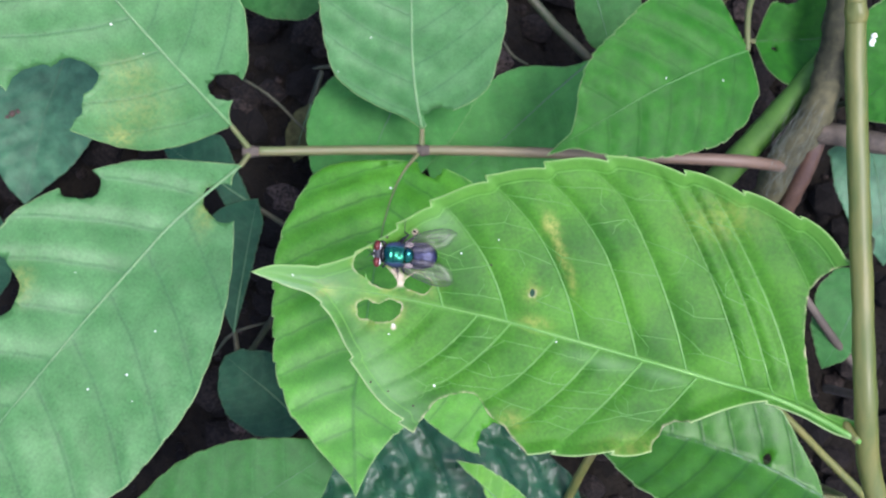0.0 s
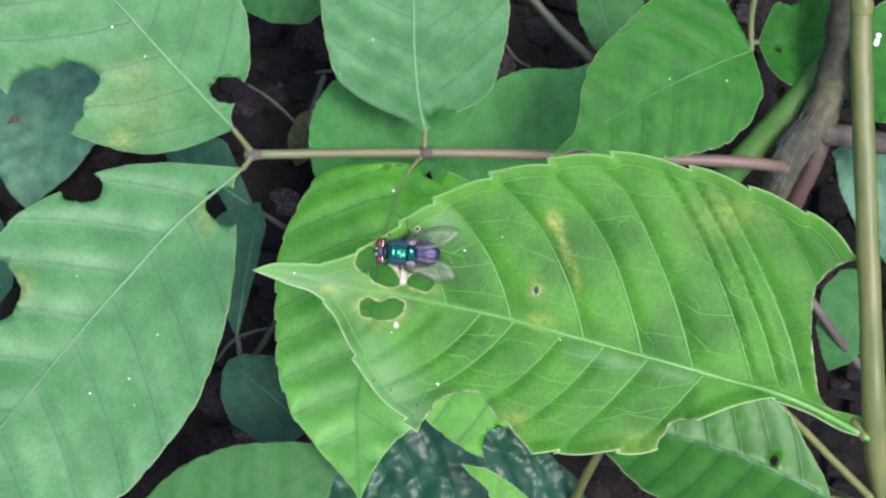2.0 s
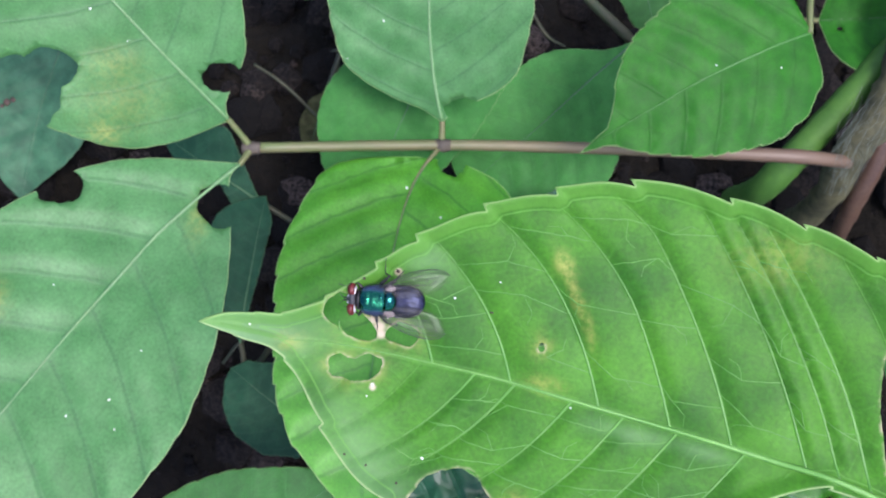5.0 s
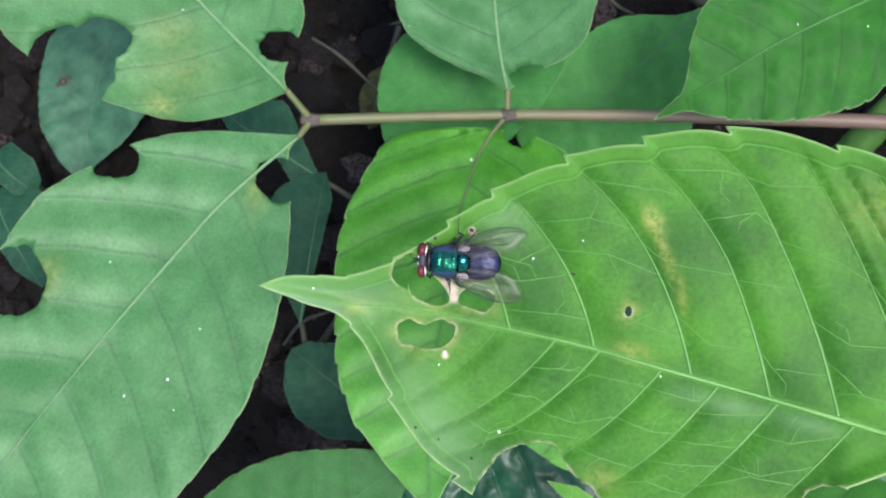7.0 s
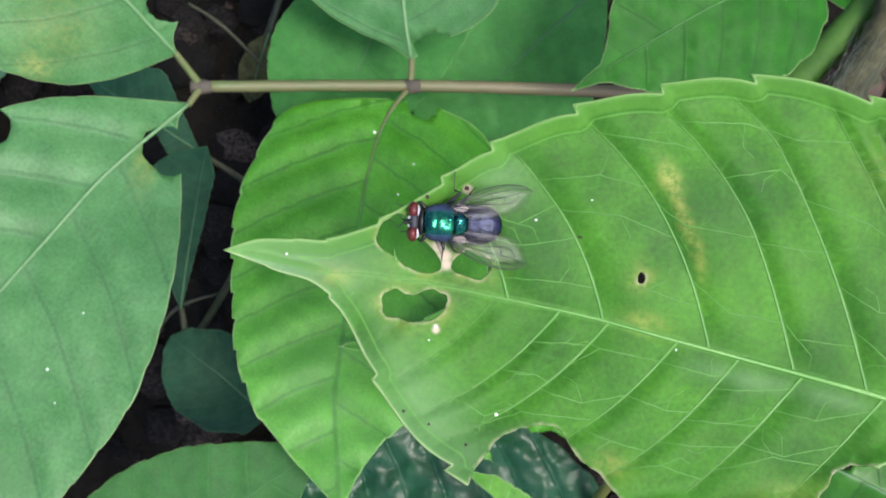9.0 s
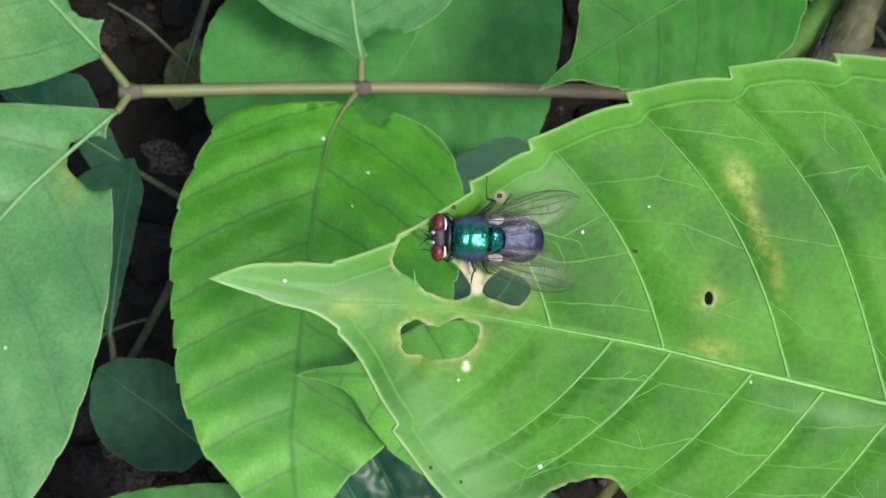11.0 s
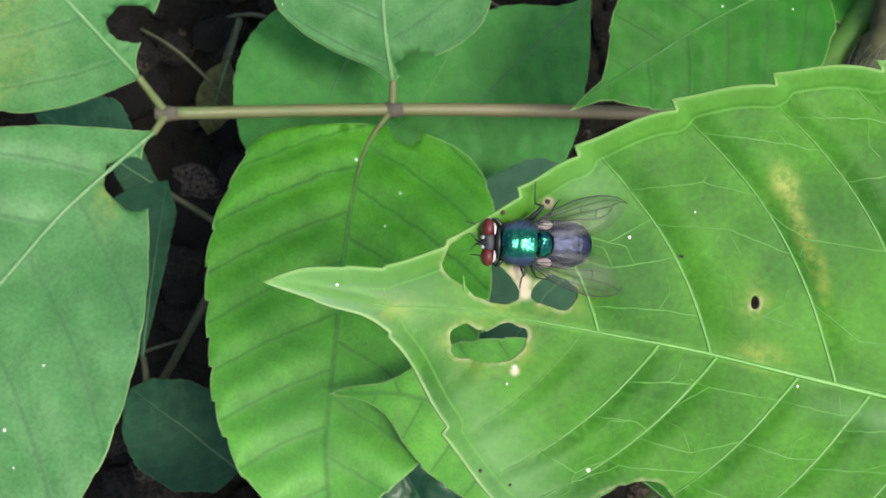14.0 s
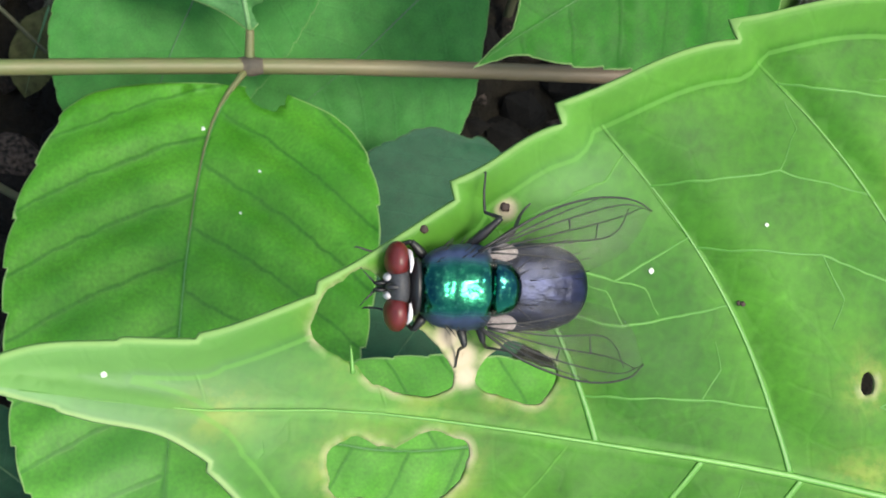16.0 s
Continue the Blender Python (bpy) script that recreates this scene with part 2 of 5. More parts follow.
# Twig colours darkened with painted shade, for stalks of low leaves and soil sticks.
SHADESTALK = plain_mat("shade_darkened_stalk", (0.022, 0.036, 0.013), (0.055, 0.052, 0.026), 90, 0.6)


def clod_mat():
    """Crumbs of soil, each with its own brown."""
    mat, tree, bsdf = shader("soil_crumbs", 0.95, 0.0, 0.2)
    geo = tree.nodes.new("ShaderNodeNewGeometry")
    co = tree.nodes.new("ShaderNodeTexCoord")
    pick = geo.outputs["Random Per Island"]
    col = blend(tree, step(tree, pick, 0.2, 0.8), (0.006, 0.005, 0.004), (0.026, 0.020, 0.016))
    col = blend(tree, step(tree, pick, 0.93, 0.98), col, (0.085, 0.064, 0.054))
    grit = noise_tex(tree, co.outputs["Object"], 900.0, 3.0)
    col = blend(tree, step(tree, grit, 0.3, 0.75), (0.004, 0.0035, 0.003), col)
    tree.links.new(col, bsdf.inputs["Base Color"])
    bump(tree, grit, 0.8, 0.001, bsdf)
    return mat


CLOD = clod_mat()


# ---- building ----
def mesh_of(name, verts, faces, mat, smooth=True):
    me = bpy.data.meshes.new(name)
    me.from_pydata([tuple(v) for v in verts], [], [tuple(f) for f in faces])
    me.materials.append(mat)
    if smooth:
        me.shade_smooth()
    return me


def hang(name, me, parent, origin, label=""):
    """A mesh with world-set vertices as an object; a part where a parent is given."""
    ob = new(name, me)
    me.transform(Matrix.Translation(-origin))
    if parent is not None:
        ob.parent = parent
        up = parent.location if parent.parent is None else parent.location + parent.parent.location
        ob.location = origin - up
    else:
        ob.location = origin
    if label:
        ob["label"] = label
    return ob


def spline(points, n):
    """n places along a smooth line through the points."""
    p = np.array([tuple(q) for q in points], float)
    if len(p) == 2:
        return [Vector(p[0] + (p[1] - p[0]) * k / (n - 1)) for k in range(n)]
    e = np.vstack([2 * p[0] - p[1], p, 2 * p[-1] - p[-2]])
    out = []
    for k in range(n):
        x = min(k / (n - 1) * (len(p) - 1), len(p) - 1 - 1e-6)
        i, f = int(x), x - int(x)
        a, b, c, d = e[i : i + 4]
        out.append(Vector(0.5 * (2 * b + (c - a) * f + (2 * a - 5 * b + 4 * c - d) * f * f + (3 * b - a - 3 * c + d) * f**3)))
    return out


def tube_mesh(name, points, radii, mat, n=24, sides=10, rough=0.0, flat=1.0):
    """A tapering round bar along a smooth line; points in the world, radii in mm."""
    line = spline(points, n)
    verts, faces = [], []
    side = None
    for k, p in enumerate(line):
        way = (line[min(k + 1, n - 1)] - line[max(k - 1, 0)]).normalized()
        ref = NEAR if abs(way.dot(NEAR)) < 0.95 else UP
        x = way.cross(ref).normalized() if side is None else (side - way * side.dot(way)).normalized()
        side = x
        y = way.cross(x)
        r = 0.001 * float(np.interp(k / (n - 1), np.linspace(0, 1, len(radii)), radii))
        for j in range(sides):
            a = 2 * math.pi * j / sides
            rr = r * (1 + rough * noise.noise(p * 400 + Vector((j * 3.1, 0, 0))))
            verts.append(p + rr * (math.cos(a) * x + flat * math.sin(a) * y))
    for k in range(n - 1):
        for j in range(sides):
            a, b = k * sides + j, k * sides + (j + 1) % sides
            faces.append((a, b, b + sides, a + sides))
    faces += [tuple(range(sides))[::-1], tuple((n - 1) * sides + j for j in range(sides))]
    return mesh_of(name, verts, faces, mat)


def tube(name, points, radii, mat, parent, label="", **kw):
    return hang(name, tube_mesh(name, points, radii, mat, **kw), parent, points[0].copy(), label)


STATIONS = [0, 0.04, 0.1, 0.16, 0.22, 0.3, 0.4, 0.5, 0.6, 0.7, 0.76, 0.82, 0.86, 0.9, 0.94, 0.97, 1]


def profile(values, u):
    """Smooth reading of a row of values at the stations."""
    x, y = np.array(STATIONS), np.array(values, float)
    m = np.gradient(y, x)
    m[0], m[-1] = (y[1] - y[0]) / x[1], (y[-1] - y[-2]) / (x[-1] - x[-2])
    i = np.clip(np.searchsorted(x, u, side="right") - 1, 0, len(x) - 2)
    h = x[i + 1] - x[i]
    t = (u - x[i]) / h
    return (2 * t**3 - 3 * t**2 + 1) * y[i] + (t**3 - 2 * t**2 + t) * h * m[i] + (3 * t**2 - 2 * t**3) * y[i + 1] + (t**3 - t**2) * h * m[i + 1]


def inside(px, py, poly, chunk=4000):
    """Which of the places lie within the closed line."""
    a = np.array(poly)
    b = np.roll(a, 1, axis=0)
    rise = b[:, 1] - a[:, 1]
    lean = (b[:, 0] - a[:, 0]) / np.where(rise == 0, 1.0, rise)
    r = np.zeros(len(px), bool)
    for k in range(0, len(px), chunk):
        x, y = px[k : k + chunk, None], py[k : k + chunk, None]
        hit = ((a[:, 1] > y) != (b[:, 1] > y)) & (x < lean * (y - a[:, 1]) + a[:, 0])
        r[k : k + chunk] = hit.sum(1) % 2 == 1
    return r


def gap_to(px, py, line, chunk=4000):
    """Distance to the nearest of a row of places."""
    q = np.array(line)
    out = np.empty(len(px))
    for k in range(0, len(px), chunk):
        out[k : k + chunk] = np.sqrt(((px[k : k + chunk, None] - q[None, :, 0]) ** 2 + (py[k : k + chunk, None] - q[None, :, 1]) ** 2).min(1))
    return out


def dense(line, gap):
    out = []
    for a, b in zip(line, line[1:] + line[:1]):
        n = max(1, int(math.hypot(b[0] - a[0], b[1] - a[1]) / gap))
        out += [(a[0] + (b[0] - a[0]) * k / n, a[1] + (b[1] - a[1]) * k / n) for k in range(n)]
    return out


def gnawed_ring(cx, cy, radii, seed):
    """An eaten outline: radii at even turns round a middle, joined smoothly and made ragged."""
    ring, m = [], 6 * len(radii)
    for j in range(m):
        k, f = divmod(j / 6, 1)
        a, b, c, d = (radii[(int(k) + i) % len(radii)] for i in (-1, 0, 1, 2))
        r = 0.5 * (2 * b + (c - a) * f + (2 * a - 5 * b + 4 * c - d) * f * f + (3 * b - a - 3 * c + d) * f**3)
        g = 2 * math.pi * j / m
        r += 0.16 * noise.noise(Vector((r * math.cos(g), r * math.sin(g), seed)) * 1.1) + 0.08 * noise.noise(Vector((r * math.cos(g), r * math.sin(g), seed + 9)) * 3.0)
        ring.append((cx + r * math.cos(g), cy + r * math.sin(g)))
    return ring


def veinlets(parent, courses, on, free, across, lift):
    """Kinked cross veins and their twigs between neighbouring side veins."""
    rnd = random.Random(17)
    lines = []
    for one, two in zip(courses, courses[1:]):
        if math.hypot(one[0][0] - two[0][0], one[0][1] - two[0][1]) > 14:
            continue
        f = rnd.uniform(0.12, 0.22)
        while f < 0.95:
            p, q = one[int(f * (len(one) - 1))], two[int(min(0.99, f + rnd.uniform(0.02, 0.16)) * (len(two) - 1))]
            k = rnd.uniform(0.35, 0.65)
            m = (p[0] + (q[0] - p[0]) * k + rnd.uniform(-1.6, 1.6), p[1] + (q[1] - p[1]) * k + rnd.uniform(-1.5, 1.5))
            g, r = rnd.uniform(0, 6.28), rnd.uniform(1.2, 2.6)
            t = (m[0] + r * math.cos(g), m[1] + r * math.sin(g))
            h = g + rnd.choice((-0.8, 0.8))
            lines += [(p, m, 0.075), (m, q, 0.075), (m, t, 0.055), (t, (t[0] + 1.4 * math.cos(h), t[1] + 1.4 * math.sin(h)), 0.04)]
            f += rnd.uniform(0.18, 0.36)
    verts, faces = [], []
    for a, b, r in lines:
        n = max(4, int(math.hypot(b[0] - a[0], b[1] - a[1]) / 0.5))
        way = []
        for j in range(n + 1):
            x, y = a[0] + (b[0] - a[0]) * j / n, a[1] + (b[1] - a[1]) * j / n
            x += 0.14 * noise.noise(Vector((x * 0.9, y * 0.9, 3)))
            y += 0.14 * noise.noise(Vector((x * 0.9, y * 0.9, 8)))
            if not free(x, y):
                break
            way.append((x, y))
        if len(way) < 4:
            continue
        dx, dy = b[0] - a[0], b[1] - a[1]
        w = math.hypot(dx, dy)
        for x, y in way:
            k = r * (0.8 + 0.5 * noise.noise(Vector((x, y, 1)) * 2))
            mid = on(x, y)
            verts += [mid + c * k * across(-dy / w, dx / w) + z * lift for c, z in ((-1.3, -0.03), (-0.6, 0.035), (0.6, 0.035), (1.3, -0.03))]
        start = len(verts) - 4 * len(way)
        for j in range(len(way) - 1):
            faces += [(start + 4 * j + i, start + 4 * j + i + 1, start + 4 * j + i + 5, start + 4 * j + i + 4) for i in range(3)]
    me = mesh_of("vein_net", verts, faces, VEINLET)
    if sum((p.normal for p in me.polygons), Vector()).dot(NEAR) < 0:
        me.flip_normals()
    tagged(hang("vein_net", me, parent, verts[0].copy(), "fine pale net of cross veins"), kind="stuff")


def leaf(name, mat, base, tip, left, right, mid, roll=0.0, bites=(), holes=(), gnawed=(), windows=(), bloom_sheen=(), parent=None, label="", category="leaf", group="",
         teeth=16, tooth=0.5, cell=2.2, count=8.5, lean=0.40, shift=0.5, quad=(0.9, 0.0), veins=None, notches=None, quilt=1.1, fold=0.05, pucker=0.0, arch=3.0, dip=0.0, curl=0.0, wave=0.8, thick=0.25,
         rib=0.28, ribmat=None, stalk=True, stalkmat=None, scars=(), dried=(), via=None, seed=1, ribs=False):
    """A leaf with toothed rim, eaten edges, eaten holes and relief between its veins; base and tip in the plan, half-widths in mm."""
    rnd = random.Random(seed)
    b, t = Vector(base), Vector(tip)
    a = (t - b)
    length = a.length
    a.normalize()
    c = Vector((0, 0, 1)).cross(a).normalized()
    n = a.cross(c)
    r = radians(roll)
    c, n = math.cos(r) * c + math.sin(r) * n, math.cos(r) * n - math.sin(r) * c

    def edge(values, sign):
        u = np.linspace(0, 1, 320 if notches else 150)
        v = profile(values, u)
        if notches:
            row = np.array([-0.05] + notches[0 if sign > 0 else 1] + [1.05])
            k = np.clip(np.searchsorted(row, u) - 1, 0, len(row) - 2)
            saw = (u - row[k]) / (row[k + 1] - row[k])
        else:
            saw = (u * teeth + 0.3 * np.sin(u * 9 + seed)) % 1.0
        fade = np.sin(np.pi * np.clip(u, 0, 1)) ** 0.5 * np.clip((1.0 - u) / 0.25, 0.35, 1)
        push = tooth * (1.5 * saw * (1 - saw) + 0.62 * saw) * fade
        ahead = 0.9 * tooth * saw**8 * fade
        return [(float(x * length + q), float(y + sign * p)) for x, y, p, q in zip(u, v, push, ahead)]

    rim = edge(left, 1) + edge(right, -1)[::-1][1:-1]
    eaten = []
    for k, (cx, cy, rx, ry, turn) in enumerate(list(bites) + list(holes)):
        ring = []
        m = 60 if max(rx, ry) > 1.5 else 14
        for j in range(m):
            g = 2 * math.pi * j / m
            wob = 1 + 0.16 * noise.noise(Vector((2.2 * math.cos(g), 2.2 * math.sin(g), k * 7.3 + seed))) + 0.05 * noise.noise(Vector((4.5 * math.cos(g), 4.5 * math.sin(g), k * 3.3 + seed)))
            x, y = rx * wob * math.cos(g), ry * wob * math.sin(g)
            ring.append((cx + x * math.cos(turn) - y * math.sin(turn), cy + x * math.sin(turn) + y * math.cos(turn)))
        eaten.append(ring)
    first_hole = len(bites) + len(gnawed)
    eaten = eaten[:len(bites)] + [gnawed_ring(*g, seed) for g in gnawed] + eaten[len(bites):] + [gnawed_ring(*g, seed) for g in windows]
    rimd = dense(rim, cell * 0.3)
    pts, edges = [], []
    for line in [rim] + eaten:
        line = dense(line, cell * 0.7)
        k = len(pts)
        pts += line
        edges += [(k + j, k + (j + 1) % len(line)) for j in range(len(line))]
    lo, hi = min(p[1] for p in rim), max(p[1] for p in rim)
    gx, gy = np.meshgrid(np.arange(0, length, cell), np.arange(lo, hi, cell))
    gx, gy = gx.ravel() + 0.25 * cell * np.sin(gy.ravel() * 5.1), gy.ravel() + 0.25 * cell * np.sin(gx.ravel() * 4.3)
    keep = inside(gx, gy, rim) & (gap_to(gx, gy, rimd) > cell * 0.45)
    pts += list(zip(gx[keep].tolist(), gy[keep].tolist()))
    # closely set rows near the rim and along the midrib
    for off in ((0.4, 0.9, 1.5, 2.0) if ribs else (0.4, 0.9)):
        ring = dense(rim, cell * 0.8)
        q = np.array(ring)
        d = np.roll(q, -1, 0) - np.roll(q, 1, 0)
        d /= np.linalg.norm(d, axis=1)[:, None] + 1e-9
        q = q + off * np.stack([d[:, 1], -d[:, 0]], 1)
        ok = inside(q[:, 0], q[:, 1], rim) & (gap_to(q[:, 0], q[:, 1], rimd) > off * 0.6)
        pts += [tuple(v) for v in q[ok].tolist()]
    for ring in eaten if cell < 1.0 else ():
        for off in (0.16, 0.42):
            q = np.array(dense(ring, 0.35))
            d = np.roll(q, -1, 0) - np.roll(q, 1, 0)
            d /= np.linalg.norm(d, axis=1)[:, None] + 1e-9
            q = q + off * np.stack([d[:, 1], -d[:, 0]], 1)
            ok = inside(q[:, 0], q[:, 1], rim) & (gap_to(q[:, 0], q[:, 1], rimd) > 0.3)
            pts += [tuple(v) for v in q[ok].tolist()]
    va_list, vb_list = veins or ([(k + 0.5) / count for k in range(int(count))], [(k + 0.5 - shift) / count for k in range(1, int(count) + 1)])

    def bend(u, v, side):
        """How far a side vein has run towards the tip at v mm from the midrib."""
        q = np.abs(v) / length
        return (lean if side > 0 else lean * 1.15) * q + (quad[0] + quad[1] * np.maximum(u - 0.45, 0)) * q * q

    courses = []
    for side, row in ((1, va_list), (-1, vb_list)) if ribs else ():
        for u0 in row:
            way = []
            for va in np.linspace(0, 0.5, 110):
                u1 = u0
                for _ in range(4):
                    u1 = u0 + float(bend(np.array([u1]), np.array([va * length]), side)[0])
                if u1 > 0.97:
                    break
                x, y = u1 * length, float(profile(mid, np.array([u1]))[0]) + side * va * length
                spot = (np.array([x]), np.array([y]))
                if not inside(*spot, rim)[0] or (va * length > 4 and gap_to(*spot, rimd)[0] < 1.9) or any(inside(*spot, g)[0] for g in eaten):
                    break
                way.append((x, y))
            if len(way) > 10:
                courses.append(way)
                pts += way
    for x, y, rx in dried:
        pts += [(x + rx * k * math.cos(g), y + rx * k * math.sin(g)) for k in (0.001, 0.45, 0.85, 1.2, 1.6) for g in np.linspace(0.1 * k, 6.28 + 0.1 * k, 13)[:-1].tolist()]
    us = np.linspace(0.01, 0.99, int(length / cell))
    pts += [(float(x * length), float(y)) for x, y in zip(us, profile(mid, us))]
    from mathutils import geometry
    vs, _, fs, *_ = geometry.delaunay_2d_cdt([Vector(p) for p in pts], edges, [], 0, 1e-4)
    P = np.array([tuple(v) for v in vs])
    C = np.array([P[list(f)].mean(0) for f in fs])
    ok = inside(C[:, 0], C[:, 1], rim)
    for ring in eaten:
        ok &= ~inside(C[:, 0], C[:, 1], ring)
    faces = [tuple(f) for f, o in zip(fs, ok) if o]
    used = sorted({i for f in faces for i in f})
    index = {i: k for k, i in enumerate(used)}
    faces = [tuple(index[i] for i in f) for f in faces]
    P = P[used]
    s, tt = P[:, 0], P[:, 1]
    u = np.clip(s / length, 0, 1)
    v = tt - profile(mid, u)
    drim = gap_to(s, tt, rimd)

    def number(u, v, row, side):
        """The running number of the side vein through a place, by its start on the midrib."""
        u0 = u - bend(u, v, side)
        row = np.array(row)
        gap = np.mean(np.diff(row))
        ends = np.concatenate([[row[0] - 3 * gap], row, [row[-1] + 3 * gap]])
        return np.interp(u0, ends, np.concatenate([[-3], np.arange(len(row)), [len(row) + 2]])) + 5

    def height(s, u, v, tt, drim):
        w = np.where(v >= 0, number(u, v, va_list, 1), number(u, v, vb_list, -1))
        f = w - np.floor(w)
        panel = np.where(f < 0.72, np.sin(f / 0.72 * np.pi / 2), np.cos((f - 0.72) / 0.28 * np.pi / 2))
        h = quilt * (panel - 0.6) * np.clip(np.abs(v) / 3, 0, 1) * np.clip(drim / 3, 0, 1)
        h += fold * np.abs(v) + arch * 4 * u * (1 - u) - dip * np.exp(-(((u - 0.8) / 0.18) ** 2))
        h += curl * np.exp(-((drim / (1.3 if ribs else 1.6)) ** 2))
        h += wave * np.array([noise.noise(Vector((float(x) / 17, float(y) / 17, seed * 3.7))) for x, y in zip(s, tt)])
        if pucker:
            h += pucker * np.array([noise.noise(Vector((float(x) / 5, float(y) / 5, seed * 1.7))) + 0.5 * noise.noise(Vector((float(x) / 2.2, float(y) / 2.2, seed))) for x, y in zip(s, tt)])
        return h

    h = height(s, u, v, tt, drim)
    verts = [at(*(b + a * float(x) + c * float(y) + n * float(z))) for x, y, z in zip(s, tt, h)]
    me = mesh_of(name, verts, faces, mat)
    if me.polygons and (sum((p.normal for p in me.polygons), Vector())).dot(NEAR) < 0:
        me.flip_normals()
    lay = me.uv_layers.new(name="leaf")
    loops = np.empty(len(me.loops), np.int32)
    me.loops.foreach_get("vertex_index", loops)
    flat = np.stack([u, v / length], 1)[loops].astype(np.float32)
    lay.data.foreach_set("uv", flat.ravel())
    burn, scar = np.zeros(len(s)), np.zeros(len(s))
    for k, ring in enumerate(eaten):
        d = gap_to(s, tt, dense(ring, 0.5))
        burn = np.maximum(burn, np.exp(-((d / 0.18) ** 2)) * (cell < 1.0) * np.array([max(0.0, 0.5 + 1.1 * noise.noise(Vector((float(x) / 1.5, float(y) / 1.5, 4.0))) + 0.6 * noise.noise(Vector((float(x) / 0.5, float(y) / 0.5, 2.0)))) for x, y in zip(s, tt)]))
        if k >= first_hole:
            scar = np.maximum(scar, (cell < 1.0) * (0.22 * np.exp(-((d / 0.6) ** 2)) + 0.14 * np.exp(-((d / 1.8) ** 2))) * np.array([0.6 + 1.2 * noise.noise(Vector((float(x) / 2.5, float(y) / 2.5, 7.0))) for x, y in zip(s, tt)]))
    for x, y, rx, ry, turn, much in scars:
        dx, dy = (s - x) * math.cos(turn) + (tt - y) * math.sin(turn), -(s - x) * math.sin(turn) + (tt - y) * math.cos(turn)
        scar = np.maximum(scar, much * np.exp(-((dx / rx) ** 2) - (dy / ry) ** 2))
    # Pale patches: wax on the skin, and sheen put into the colour.
    wax_sheen = np.zeros(len(s))
    for x, y, rx, ry, turn, much in bloom_sheen:
        dx, dy = (s - x) * math.cos(turn) + (tt - y) * math.sin(turn), -(s - x) * math.sin(turn) + (tt - y) * math.cos(turn)
        wax_sheen = np.maximum(wax_sheen, much * np.exp(-((dx / rx) ** 2) - (dy / ry) ** 2))
    dry = np.zeros(len(s))
    for x, y, rx in dried:
        dry = np.maximum(dry, np.exp(-(((s - x) ** 2 + (tt - y) ** 2) / rx**2) ** 2))
    for key, values in (("edge", np.minimum(drim, 9.0)), ("vein_a", number(u, v, va_list, 1)), ("vein_b", number(u, v, vb_list, -1)), ("scar", scar), ("burn", burn), ("burn2", dry), ("bloom_sheen", wax_sheen)):
        me.attributes.new(key, "FLOAT", "POINT").data.foreach_set("value", values.astype(np.float32))
    ob = hang(name, me, parent, at(*b), label)
    solid = ob.modifiers.new("thickness", "SOLIDIFY")
    solid.thickness, solid.offset = 0.001 * thick, -1.0
    if parent is None:
        tagged(ob, label, category, group or ("leaves round the eaten leaf" if category == "leaf" else ""))

    def on(s0, t0, lift=0.0):
        s1, t1 = np.array([s0]), np.array([t0])
        u1 = np.clip(s1 / length, 0, 1)
        v1 = t1 - profile(mid, u1)
        h1 = height(s1, u1, v1, t1, gap_to(s1, t1, rimd))[0]
        return at(*(b + a * float(s0) + c * float(t0) + n * float(h1 + lift)))

    us = np.linspace(0.0, 0.97, 14)
    line = [on(float(x * length), float(y), 0.05) for x, y in zip(us, profile(mid, us))]
    tube("midrib", line, [rib, rib * 0.75, rib * 0.5, rib * 0.2, rib * 0.04], ribmat or {HERO: RIB, GREEN: GREENRIB, FRESH: DARKRIB, PALE: PALERIB}.get(mat, DULL), ob, n=36, sides=6, flat=0.6)
    for way in courses:
        tube("side_vein", [on(x, y, 0.04) for x, y in way[::2]], [0.17, 0.13, 0.08, 0.02], VEIN, ob, n=44, sides=8, flat=0.28)
    if courses:
        veinlets(ob, courses, on, lambda x, y: inside(np.array([x]), np.array([y]), rim)[0] and gap_to(np.array([x]), np.array([y]), rimd)[0] > 1.5 and not any(inside(np.array([x]), np.array([y]), g)[0] or gap_to(np.array([x]), np.array([y]), g)[0] < 0.5 for g in eaten),
                 lambda p, q: 0.001 * sum((w[0] * RIGHT + w[1] * UP + w[2] * NEAR for w in (a * p, c * q)), Vector()), 0.001 * (n.x * RIGHT + n.y * UP + n.z * NEAR))
    if parent is None and stalk:
        foot = at(*b) + Vector((rnd.uniform(-0.015, 0.015), rnd.uniform(-0.01, 0.02), 0))
        foot.z = -0.004
        top = at(*b)
        elbow = top.lerp(foot, 0.25) - 0.012 * (a.x * RIGHT + a.y * UP)
        if via:
            foot = at(*via[-1])
            foot.z = -0.004
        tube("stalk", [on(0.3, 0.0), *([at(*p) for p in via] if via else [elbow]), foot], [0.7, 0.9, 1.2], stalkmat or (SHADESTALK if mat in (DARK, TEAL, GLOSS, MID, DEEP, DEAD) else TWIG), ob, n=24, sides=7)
    return ob, on


def thing(name, place, label, category, group=""):
    ob = new(name)
    ob.empty_display_size = 0.01
    ob.location = place
    return tagged(ob, label, category, group)


